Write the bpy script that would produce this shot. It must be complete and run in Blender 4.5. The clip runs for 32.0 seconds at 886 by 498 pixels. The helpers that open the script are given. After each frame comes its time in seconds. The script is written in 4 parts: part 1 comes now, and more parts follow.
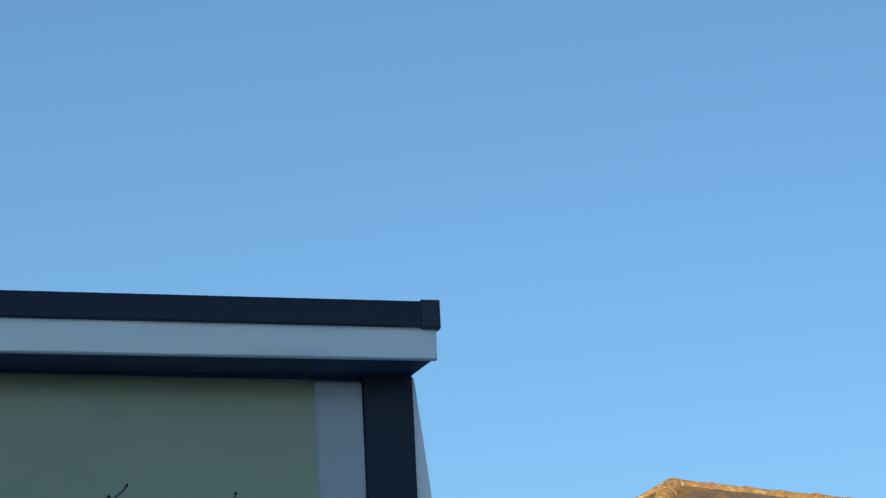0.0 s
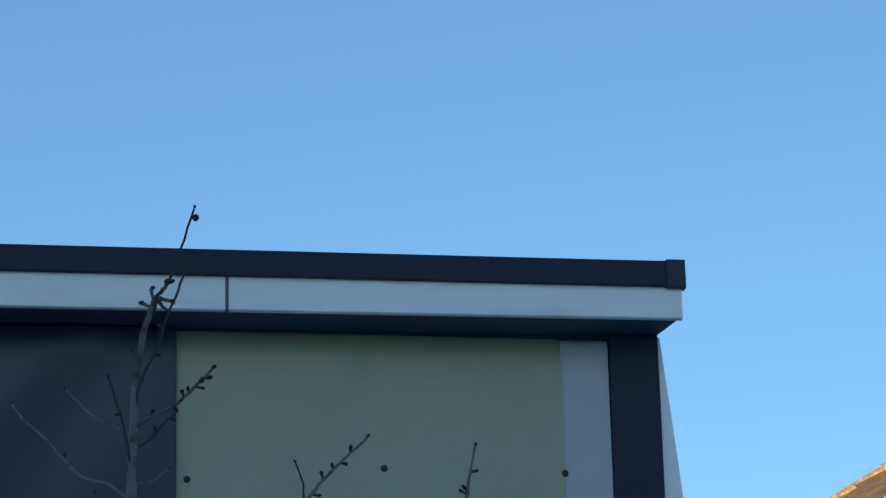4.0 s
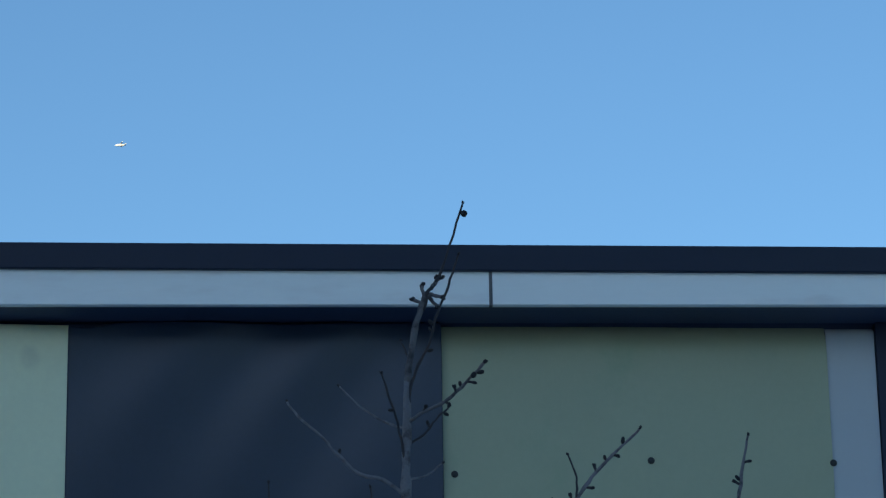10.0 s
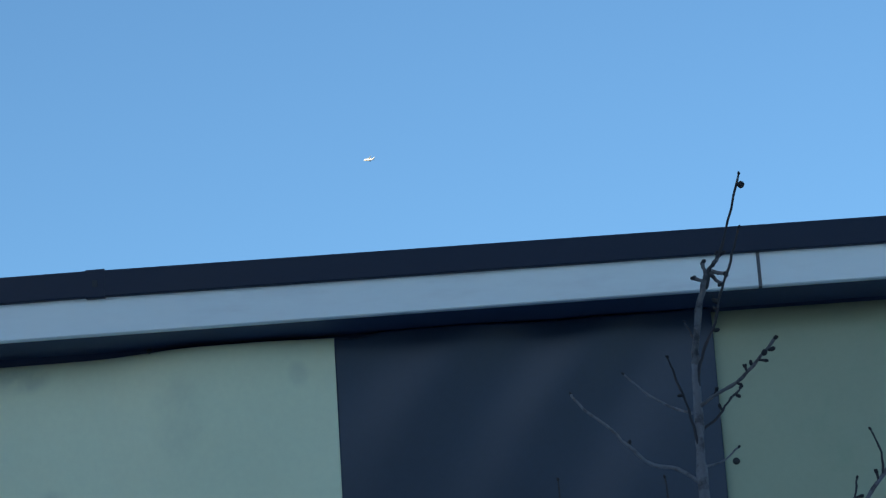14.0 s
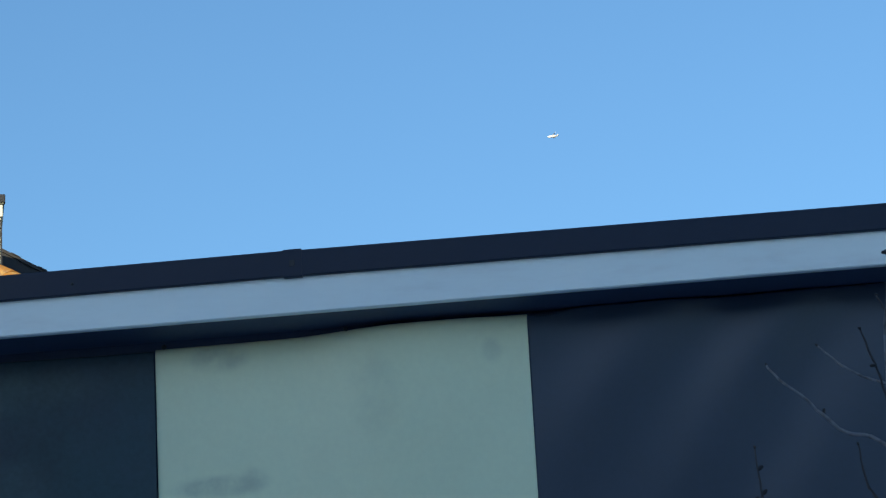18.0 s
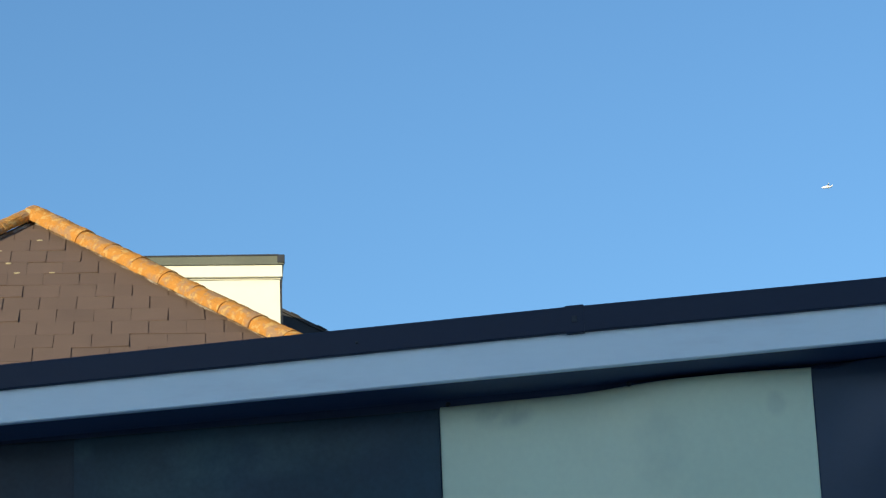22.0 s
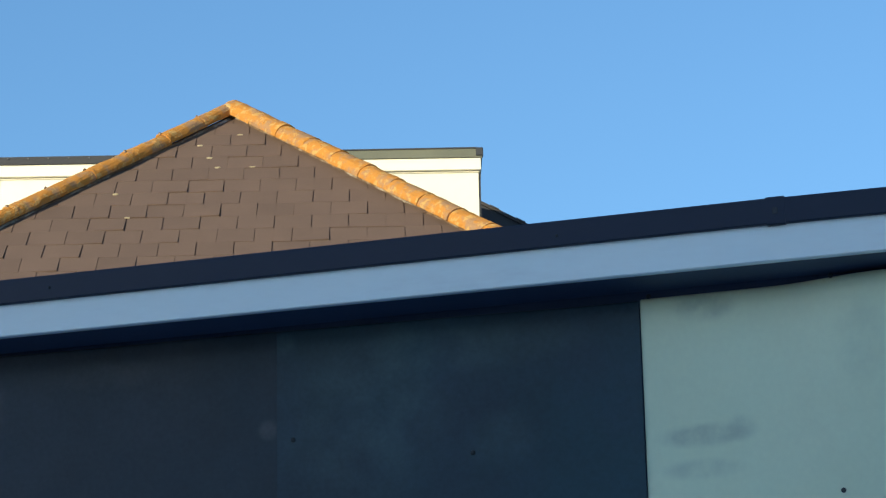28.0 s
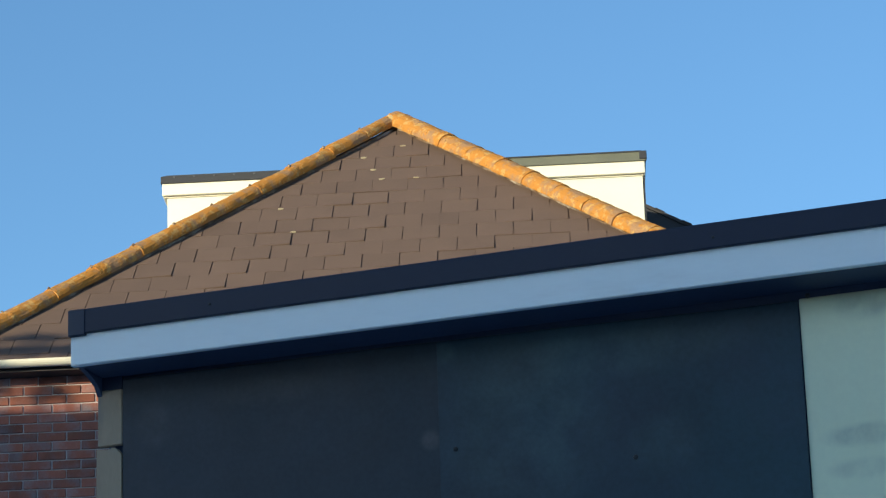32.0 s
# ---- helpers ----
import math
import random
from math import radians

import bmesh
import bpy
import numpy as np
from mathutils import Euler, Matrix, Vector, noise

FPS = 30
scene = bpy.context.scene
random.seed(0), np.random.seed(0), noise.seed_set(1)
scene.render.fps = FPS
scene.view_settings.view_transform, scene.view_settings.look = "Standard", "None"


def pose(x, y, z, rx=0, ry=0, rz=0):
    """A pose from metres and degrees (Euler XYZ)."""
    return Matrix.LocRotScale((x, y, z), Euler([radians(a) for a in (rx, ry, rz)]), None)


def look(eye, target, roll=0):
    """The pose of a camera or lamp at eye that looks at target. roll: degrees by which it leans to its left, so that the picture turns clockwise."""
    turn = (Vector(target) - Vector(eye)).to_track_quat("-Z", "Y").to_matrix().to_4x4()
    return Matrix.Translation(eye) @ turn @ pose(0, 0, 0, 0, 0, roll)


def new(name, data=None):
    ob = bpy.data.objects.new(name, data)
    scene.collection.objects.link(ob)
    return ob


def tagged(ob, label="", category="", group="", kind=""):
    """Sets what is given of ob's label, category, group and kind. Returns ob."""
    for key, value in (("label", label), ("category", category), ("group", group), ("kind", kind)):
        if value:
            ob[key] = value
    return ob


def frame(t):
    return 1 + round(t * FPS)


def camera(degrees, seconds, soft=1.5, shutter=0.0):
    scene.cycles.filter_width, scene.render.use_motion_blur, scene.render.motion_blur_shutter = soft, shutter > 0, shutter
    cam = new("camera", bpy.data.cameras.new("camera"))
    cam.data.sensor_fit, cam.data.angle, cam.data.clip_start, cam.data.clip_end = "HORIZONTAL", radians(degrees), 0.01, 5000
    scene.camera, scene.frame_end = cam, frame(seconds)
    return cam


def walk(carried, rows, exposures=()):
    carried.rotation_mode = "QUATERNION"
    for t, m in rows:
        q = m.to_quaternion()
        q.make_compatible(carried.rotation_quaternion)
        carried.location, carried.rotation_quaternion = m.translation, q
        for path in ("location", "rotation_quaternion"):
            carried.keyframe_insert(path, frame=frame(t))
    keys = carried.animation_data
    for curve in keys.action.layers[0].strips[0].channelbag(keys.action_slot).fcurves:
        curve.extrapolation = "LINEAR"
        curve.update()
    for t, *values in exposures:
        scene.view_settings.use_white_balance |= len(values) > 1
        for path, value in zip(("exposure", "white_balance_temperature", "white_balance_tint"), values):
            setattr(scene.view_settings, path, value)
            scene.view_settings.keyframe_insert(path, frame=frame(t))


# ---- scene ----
# The camera stands in a garden and turns from the end of a clad flat-roofed building towards a brick house.
cam = camera(16.83, 32.0, soft=1.3)
PATH = [
    (0, (0.0383, 0.0383, 1.6255), (2.2062, 9.0676, 4.7578), -2.86),
    (0.5, (0.0559, -0.0146, 1.5995), (2.107, 9.053, 4.6997), -2.24),
    (1, (0.0557, -0.0064, 1.6006), (2.0169, 9.0789, 4.7071), -2.04),
    (1.5, (0.0535, -0.0135, 1.5977), (1.8934, 9.0927, 4.7171), -1.99),
    (2, (0.0522, 0.0018, 1.6006), (1.7313, 9.1473, 4.6961), -1.95),
    (2.5, (0.0491, 0.0005, 1.6012), (1.5205, 9.1825, 4.6942), -2.09),
    (3, (0.0491, 0.0046, 1.6028), (1.4593, 9.1948, 4.6998), -2.13),
    (3.5, (0.0481, 0.0085, 1.6016), (1.4503, 9.2073, 4.6767), -1.77),
    (4, (0.0472, 0.0156, 1.6015), (1.4164, 9.2273, 4.6527), -1.39),
    (4.5, (0.0456, 0.014, 1.5988), (1.3893, 9.2423, 4.611), -1.07),
    (6.5, (0.042, 0.0254, 1.5997), (1.2797, 9.2783, 4.5815), -0.96),
    (7, (0.0398, 0.0068, 1.5975), (1.1515, 9.2541, 4.6457), -1.02),
    (7.5, (0.0405, 0.0036, 1.5988), (1.033, 9.2551, 4.6752), -1.34),
    (8, (0.0399, -0.0026, 1.5974), (0.9493, 9.2533, 4.6865), -1.49),
    (8.5, (0.0364, -0.0053, 1.596), (0.8412, 9.2604, 4.6847), -1.21),
    (9, (0.0337, 0.0014, 1.5972), (0.7191, 9.2837, 4.6646), -0.93),
    (9.5, (0.0336, -0.0087, 1.5943), (0.6191, 9.2877, 4.6396), -0.78),
    (10, (0.0336, 0.0046, 1.5973), (0.561, 9.3037, 4.6451), -0.93),
    (10.5, (0.0337, -0.0089, 1.5919), (0.4212, 9.291, 4.6582), -1.18),
    (11, (0.0347, -0.0066, 1.5988), (0.3209, 9.2656, 4.7586), -2.59),
    (11.5, (0.0053, 0.0557, 1.614), (0.4065, 9.2926, 4.8633), -3.68),
    (12, (-0.0239, 0.0833, 1.6239), (0.4039, 9.2939, 4.9439), -4.05),
    (12.5, (-0.0127, 0.1038, 1.6249), (0.2872, 9.3259, 4.9268), -3.62),
    (13, (0.013, 0.1699, 1.6392), (0.1873, 9.4403, 4.8125), -3.42),
    (13.5, (0.0164, 0.1814, 1.6376), (-0.0504, 9.4848, 4.7169), -4.04),
    (14, (0.0115, 0.1709, 1.6341), (-0.293, 9.4705, 4.7104), -3.64),
    (14.5, (0.0071, 0.1385, 1.6249), (-0.4604, 9.4299, 4.7055), -3.79),
    (16.5, (0.0049, -0.0233, 1.5756), (-0.8013, 9.2429, 4.6621), -3.81),
    (17, (0.0007, -0.0127, 1.5849), (-0.9126, 9.2716, 4.5861), -4.08),
    (17.5, (-0.0029, 0.0066, 1.5852), (-0.9592, 9.2885, 4.5803), -3.43),
    (18, (-0.001, 0.0195, 1.5875), (-0.9131, 9.2918, 4.626), -3.05),
    (18.5, (-0.0041, -0.011, 1.5793), (-0.8931, 9.2569, 4.6379), -2.80),
    (19, (0.0022, 0.0336, 1.5931), (-0.9743, 9.294, 4.6477), -2.52),
    (19.5, (-0.0086, -0.0055, 1.5835), (-1.1316, 9.236, 4.6452), -1.89),
    (20, (-0.015, -0.0052, 1.5816), (-1.2486, 9.2204, 4.6486), -1.47),
    (20.5, (-0.0187, 0.0094, 1.5829), (-1.2953, 9.2324, 4.6402), -1.63),
    (21, (-0.0187, 0.0133, 1.586), (-1.3437, 9.2209, 4.6688), -1.65),
    (21.5, (-0.0147, 0.0085, 1.5847), (-1.5497, 9.1601, 4.7364), -1.95),
    (22, (-0.0226, -0.0108, 1.5824), (-1.8011, 9.0627, 4.8302), -2.18),
    (22.5, (-0.011, -0.0076, 1.5828), (-1.5607, 9.0864, 4.89), -2.33),
    (23, (-0.0058, -0.0202, 1.585), (-1.4945, 9.1024, 4.8411), -2.54),
    (23.5, (-0.0075, 0.0101, 1.5889), (-1.7256, 9.1481, 4.685), -2.34),
    (24, (-0.0127, -0.0216, 1.582), (-1.9289, 9.1051, 4.5938), -2.17),
    (24.5, (-0.0149, -0.0335, 1.5806), (-2.0207, 9.0725, 4.5966), -1.91),
    (26.5, (-0.0123, -0.0379, 1.5822), (-2.2512, 9.0163, 4.5905), -1.46),
    (27, (-0.0197, -0.0172, 1.5837), (-2.3519, 9.0254, 4.5555), -1.27),
    (27.5, (-0.0258, -0.021, 1.5804), (-2.4207, 9.0207, 4.5049), -1.15),
    (28, (-0.0255, -0.0223, 1.5806), (-2.4685, 9.0042, 4.5122), -1.22),
    (28.5, (-0.0234, -0.0127, 1.585), (-2.536, 8.9831, 4.5517), -1.51),
    (29, (-0.0142, -0.0291, 1.5801), (-2.5963, 8.9305, 4.5967), -1.81),
    (29.5, (-0.0124, -0.0241, 1.5825), (-2.602, 8.9335, 4.5985), -2.03),
    (30, (-0.01, -0.0254, 1.5832), (-2.5971, 8.9354, 4.5919), -2.00),
    (30.5, (-0.0031, -0.0768, 1.5718), (-2.6197, 8.8737, 4.5853), -1.86),
    (31, (-0.0088, -0.0503, 1.5784), (-2.679, 8.8859, 4.5877), -1.65),
    (31.5, (-0.0149, -0.0307, 1.5811), (-2.8497, 8.8554, 4.5879), -1.54),
    (32, (0.0276, -0.0158, 1.5786), (-2.9489, 8.8372, 4.5459), -1.90),
]
walk(cam, [(t, look(eye, target, roll)) for t, eye, target, roll in PATH], exposures=[(0.0, 0.20, 6000, 2), (4.0, 0.32, 5950, 2), (7.0, 0.22, 5950, 2), (10.0, 0.27, 5900, 2), (12.0, 0.20, 5900, 1), (14.0, 0.37, 5850, 2), (17.0, 0.34, 5850, 2), (18.0, 0.46, 5850, 2), (20.0, 0.46, 5800, 2), (22.0, 0.45, 5800, 2), (28.0, 0.57, 5800, 2), (32.0, 0.52, 5800, 2)])

# ---- light ----
SUN_AZ, SUN_EL = radians(25.0), radians(10.0)      # from behind the camera's left shoulder, low
TO_SUN = Vector((-math.sin(SUN_AZ) * math.cos(SUN_EL), -math.cos(SUN_AZ) * math.cos(SUN_EL), math.sin(SUN_EL)))
world = bpy.data.worlds.new("world")
scene.world = world
world.use_nodes = True
wn = world.node_tree
sky = wn.nodes.new("ShaderNodeTexSky")
sky.sky_type = "NISHITA"
sky.sun_disc = False
sky.sun_elevation = SUN_EL
sky.sun_rotation = math.atan2(TO_SUN.x, TO_SUN.y)
sky.air_density, sky.dust_density, sky.ozone_density = 0.92, 0.45, 2.75
wn.nodes["Background"].inputs["Strength"].default_value = 0.15
wn.links.new(sky.outputs["Color"], wn.nodes["Background"].inputs["Color"])
sun = new("sun", bpy.data.lights.new("sun", "SUN"))
sun.data.energy, sun.data.angle, sun.data.color = 4.35, radians(0.53), (1.0, 0.80, 0.50)
sun.matrix_world = look((0, 0, 40), Vector((0, 0, 40)) - TO_SUN)


# ---- materials ----
def material(name, color, rough=0.6, metal=0.0, vary=0.15, scale=3.0, grain=60.0, bump=0.1, blotch=None, blotch_at=0.55,
             blotch_soft=0.12, blotch_scale=6.0, rand=0.0, spec=0.5, coat=0.0, stretch=(1, 1, 1), bump_dist=0.004, smears_and_sheen=(), smear_sheen_color=(0.3, 0.3, 0.3)):
    """A painted, stony or fibrous surface: two scales of tone, an optional second colour in patches, fine relief, and a spread between pieces."""
    m = bpy.data.materials.new(name)
    m.use_nodes = True
    nt = m.node_tree
    n, l = nt.nodes, nt.links
    b = n["Principled BSDF"]
    co = n.new("ShaderNodeTexCoord")
    mp = n.new("ShaderNodeMapping")
    mp.inputs["Scale"].default_value = stretch
    l.new(co.outputs["Object"], mp.inputs["Vector"])
    info = n.new("ShaderNodeObjectInfo")
    shift = n.new("ShaderNodeVectorMath")
    shift.operation = "MULTIPLY_ADD"
    comb = n.new("ShaderNodeCombineXYZ")
    for k in range(3):
        l.new(info.outputs["Random"], comb.inputs[k])
    l.new(comb.outputs[0], shift.inputs[0])
    shift.inputs[1].default_value = (17.0, 31.0, 23.0) if rand else (0, 0, 0)
    l.new(mp.outputs[0], shift.inputs[2])

    def tex(sc, detail, rg=0.55):
        t = n.new("ShaderNodeTexNoise")
        t.inputs["Scale"].default_value, t.inputs["Detail"].default_value, t.inputs["Roughness"].default_value = sc, detail, rg
        l.new(shift.outputs[0], t.inputs["Vector"])
        return t.outputs["Fac"]

    def math_node(op, a, bb, c=None):
        k = n.new("ShaderNodeMath")
        k.operation = op
        for i, v in enumerate((a, bb, c)):
            if v is None:
                continue
            if isinstance(v, (int, float)):
                k.inputs[i].default_value = v
            else:
                l.new(v, k.inputs[i])
        return k.outputs[0]

    big, small = tex(scale, 4), tex(grain, 3)
    tone = math_node("ADD", math_node("MULTIPLY", math_node("SUBTRACT", big, 0.5), 2.2 * vary), math_node("MULTIPLY", math_node("SUBTRACT", small, 0.5), 0.9 * vary))
    if rand:
        tone = math_node("ADD", tone, math_node("MULTIPLY", math_node("SUBTRACT", info.outputs["Random"], 0.5), rand))
    tone = math_node("ADD", tone, 1.0)
    col = n.new("ShaderNodeMix")
    col.data_type = "RGBA"
    col.inputs[6].default_value = (*color, 1)
    col.inputs[7].default_value = (*(blotch or color), 1)
    if blotch:
        edge = n.new("ShaderNodeMapRange")
        edge.interpolation_type = "SMOOTHSTEP"
        edge.inputs["From Min"].default_value, edge.inputs["From Max"].default_value = blotch_at - blotch_soft, blotch_at + blotch_soft
        l.new(tex(blotch_scale, 5, 0.62), edge.inputs["Value"])
        l.new(edge.outputs[0], col.inputs[0])
    else:
        col.inputs[0].default_value = 0.0
    # worn smears and painted sheen of their own place and size: (x, z, half width, half height, strength)
    out_col = col.outputs[2]
    for sx, sz, rx, rz, amount in smears_and_sheen:
        place = n.new("ShaderNodeMapping")
        place.vector_type = "TEXTURE"
        place.inputs["Location"].default_value, place.inputs["Scale"].default_value = (sx, 9.655, sz), (rx, 50.0, rz)
        l.new(co.outputs["Object"], place.inputs["Vector"])
        far = n.new("ShaderNodeVectorMath")
        far.operation = "LENGTH"
        l.new(place.outputs[0], far.inputs[0])
        fade = n.new("ShaderNodeMapRange")
        fade.interpolation_type = "SMOOTHSTEP"
        fade.inputs["From Min"].default_value, fade.inputs["From Max"].default_value = 1.15, 0.45
        l.new(far.outputs["Value"], fade.inputs["Value"])
        patchy = n.new("ShaderNodeMapRange")
        patchy.interpolation_type = "SMOOTHSTEP"
        patchy.inputs["From Min"].default_value, patchy.inputs["From Max"].default_value = 0.20, 0.75
        l.new(tex(9.0, 5), patchy.inputs["Value"])
        mx = n.new("ShaderNodeMix")
        mx.data_type = "RGBA"
        l.new(math_node("MULTIPLY", math_node("MULTIPLY", fade.outputs[0], patchy.outputs[0]), amount), mx.inputs[0])
        l.new(out_col, mx.inputs[6])
        mx.inputs[7].default_value = (*smear_sheen_color, 1)
        out_col = mx.outputs[2]
    mul = n.new("ShaderNodeVectorMath")
    mul.operation = "SCALE"
    l.new(out_col, mul.inputs[0])
    l.new(tone, mul.inputs["Scale"])
    l.new(mul.outputs[0], b.inputs["Base Color"])
    l.new(math_node("MULTIPLY_ADD", big, 0.25, rough - 0.12), b.inputs["Roughness"])
    b.inputs["Metallic"].default_value = metal
    b.inputs["Specular IOR Level"].default_value = spec
    b.inputs["Coat Weight"].default_value = coat
    if bump:
        bp = n.new("ShaderNodeBump")
        bp.inputs["Strength"].default_value, bp.inputs["Distance"].default_value = bump, bump_dist
        l.new(math_node("ADD", small, math_node("MULTIPLY", big, 0.6)), bp.inputs["Height"])
        l.new(bp.outputs[0], b.inputs["Normal"])
    return m


M_TRIM = material("black_aluminium", (0.010, 0.018, 0.044), spec=0.32, rough=0.45, vary=0.25, scale=2.0, grain=140, bump=0.04, stretch=(0.4, 1, 1))
M_CAP = material("black_plastic", (0.014, 0.024, 0.050), rough=0.5, vary=0.2, grain=120, bump=0.04)
M_FASCIA = material("white_upvc", (0.84, 0.89, 0.91), rough=0.38, vary=0.05, scale=1.4, grain=30, bump=0.02, stretch=(0.5, 1, 2), blotch=(0.72, 0.74, 0.76), blotch_at=0.66, blotch_scale=2.5)
M_JOINT = material("joint_cover_grey", (0.10, 0.10, 0.11), rough=0.6)
M_SOFFIT = material("dark_soffit_board", (0.044, 0.062, 0.118), rough=0.6, vary=0.3)
M_GREEN = material("sage_green_sheet", (0.73, 0.785, 0.57), rough=0.34, spec=0.5, vary=0.10, scale=2.0, grain=45, bump=0.03,
                   smears_and_sheen=((-1.75, 3.975, 0.17, 0.045, 0.8), (-1.62, 3.99, 0.06, 0.05, 0.45), (-1.76, 3.86, 0.16, 0.04, 0.45), (-1.20, 4.25, 0.10, 0.16, 0.25), (-1.73, 4.425, 0.12, 0.06, 0.7), (-0.80, 4.36, 0.04, 0.05, 0.4)), smear_sheen_color=(0.38, 0.44, 0.36))
M_GREEN_B = material("olive_green_sheet", (0.362, 0.405, 0.285), rough=0.45, vary=0.10, scale=2.0, grain=45, bump=0.03, blotch=(0.27, 0.36, 0.24), blotch_at=0.70, blotch_scale=2.4)
M_DARK = material("anthracite_sheet", (0.017, 0.030, 0.061), spec=0.6, rough=0.31, vary=0.25, scale=2.0, grain=60, bump=0.03)
# broad patches paint the sheet's sheen into its colour; the smallest is a smudge
M_DARK_B = material("weathered_dark_sheet", (0.023, 0.053, 0.072), rough=0.55, spec=0.35, vary=0.5, scale=1.9, grain=60, bump=0.03, blotch=(0.028, 0.047, 0.070), blotch_at=0.52, blotch_soft=0.2, blotch_scale=1.8,
                    smears_and_sheen=((-3.235, 4.43, 0.05, 0.045, 0.9), (-2.95, 4.12, 0.34, 0.34, 0.75), (-2.60, 4.36, 0.50, 0.10, 0.65), (-2.45, 4.02, 0.14, 0.12, 0.5)), smear_sheen_color=(0.055, 0.094, 0.108))
M_DARK_C = material("weathered_brown_sheet", (0.037, 0.045, 0.058), rough=0.55, spec=0.35, vary=0.5, scale=1.9, grain=60, bump=0.03, blotch=(0.022, 0.036, 0.051), blotch_at=0.56, blotch_soft=0.2, blotch_scale=1.3,
                    smears_and_sheen=((-3.292, 4.125, 0.042, 0.042, 1.0), (-4.35, 4.30, 0.08, 0.10, 0.5), (-3.9, 4.38, 0.25, 0.06, 0.4)), smear_sheen_color=(0.085, 0.088, 0.095))
# one white in two tones: side sheet lighter for the sky it catches
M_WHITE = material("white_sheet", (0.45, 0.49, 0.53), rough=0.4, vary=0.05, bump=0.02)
M_SIDE = material("white_side_sheet_lit", (0.86, 0.87, 0.90), rough=0.4, vary=0.05, bump=0.02)
M_WOOD = material("weathered_batten", (0.36, 0.285, 0.205), rough=0.75, vary=0.25, scale=5, grain=90, bump=0.3, stretch=(1, 1, 0.25), blotch=(0.19, 0.17, 0.145), blotch_at=0.58)
M_FIX = material("dark_fixing_cap", (0.02, 0.022, 0.024), rough=0.5)
M_CORE = material("building_core", (0.055, 0.078, 0.145), rough=0.8)
M_FELT = material("roof_felt", (0.06, 0.06, 0.065), rough=0.9, bump=0.4)
M_TILE = material("brown_concrete_tile", (0.137, 0.093, 0.073), rough=0.85, vary=0.16, scale=2.5, grain=70, bump=0.35, rand=0.10, spec=0.25)
M_TILE_UNDER = material("tile_underlay", (0.10, 0.062, 0.047), rough=0.9)


def lichen(name, bare, orange, pale, at=0.50, scale=9.0):
    """Old clay or concrete under patches of orange lichen, with paler crusts on top and dark pits between."""
    m = bpy.data.materials.new(name)
    m.use_nodes = True
    n, l = m.node_tree.nodes, m.node_tree.links
    b = n["Principled BSDF"]
    co, info = n.new("ShaderNodeTexCoord"), n.new("ShaderNodeObjectInfo")
    shift = n.new("ShaderNodeVectorMath")
    shift.operation = "ADD"
    spread = n.new("ShaderNodeCombineXYZ")
    times = n.new("ShaderNodeMath")
    times.operation = "MULTIPLY"
    times.inputs[1].default_value = 40.0
    l.new(info.outputs["Random"], times.inputs[0])
    for k in range(3):
        l.new(times.outputs[0], spread.inputs[k])
    l.new(co.outputs["Object"], shift.inputs[0])
    l.new(spread.outputs[0], shift.inputs[1])

    def field(sc, low, high, detail=6.0, rg=0.65):
        t, r = n.new("ShaderNodeTexNoise"), n.new("ShaderNodeMapRange")
        t.inputs["Scale"].default_value, t.inputs["Detail"].default_value, t.inputs["Roughness"].default_value = sc, detail, rg
        r.interpolation_type = "SMOOTHSTEP"
        r.inputs["From Min"].default_value, r.inputs["From Max"].default_value = low, high
        l.new(shift.outputs[0], t.inputs["Vector"])
        l.new(t.outputs["Fac"], r.inputs["Value"])
        return r.outputs[0], t.outputs["Fac"]

    def blend(fac, under, over):
        mx = n.new("ShaderNodeMix")
        mx.data_type = "RGBA"
        l.new(fac, mx.inputs[0])
        if isinstance(under, tuple):
            mx.inputs[6].default_value = (*under, 1)
        else:
            l.new(under, mx.inputs[6])
        mx.inputs[7].default_value = (*over, 1)
        return mx.outputs[2]

    patch, rough = field(scale, at - 0.07, at + 0.07)
    crust, _ = field(scale * 2.3, 0.52, 0.62)
    pits, grit = field(scale * 4.0, 0.62, 0.74, 3.0)
    col = blend(pits, blend(crust, blend(patch, bare, orange), pale), tuple(0.5 * c for c in bare))
    l.new(col, b.inputs["Base Color"])
    b.inputs["Roughness"].default_value, b.inputs["Specular IOR Level"].default_value = 0.92, 0.2
    bp = n.new("ShaderNodeBump")
    bp.inputs["Strength"].default_value, bp.inputs["Distance"].default_value = 0.8, 0.012
    add = n.new("ShaderNodeMath")
    add.operation = "ADD"
    l.new(rough, add.inputs[0])
    l.new(grit, add.inputs[1])
    l.new(add.outputs[0], bp.inputs["Height"])
    l.new(bp.outputs[0], b.inputs["Normal"])
    return m


M_LICHEN = lichen("lichened_hip_tile", (0.32, 0.19, 0.10), (0.45, 0.20, 0.038), (0.50, 0.30, 0.10), 0.46, 6.0)
M_LICHEN_FAR = lichen("brown_lichened_tile", (0.33, 0.19, 0.10), (0.50, 0.26, 0.08), (0.58, 0.41, 0.20), 0.50, 7.0)
M_CAPM = material("lichened_mortar", (0.46, 0.30, 0.10), rough=0.95, vary=0.4, scale=8, grain=60, bump=0.5, blotch=(0.42, 0.36, 0.24), blotch_at=0.52, blotch_scale=10)
M_LICHEN_B = material("lichen_patch", (0.40, 0.33, 0.20), rough=0.95, vary=0.3, bump=0.4)
M_MORTAR = material("mortar", (0.46, 0.41, 0.41), rough=0.95, vary=0.2, scale=8, grain=120, bump=0.4)
M_BED = material("shade_brown_mortar", (0.17, 0.105, 0.06), rough=0.95, vary=0.4, scale=12, grain=120, bump=0.4, blotch=(0.36, 0.32, 0.27), blotch_at=0.56, blotch_scale=3)
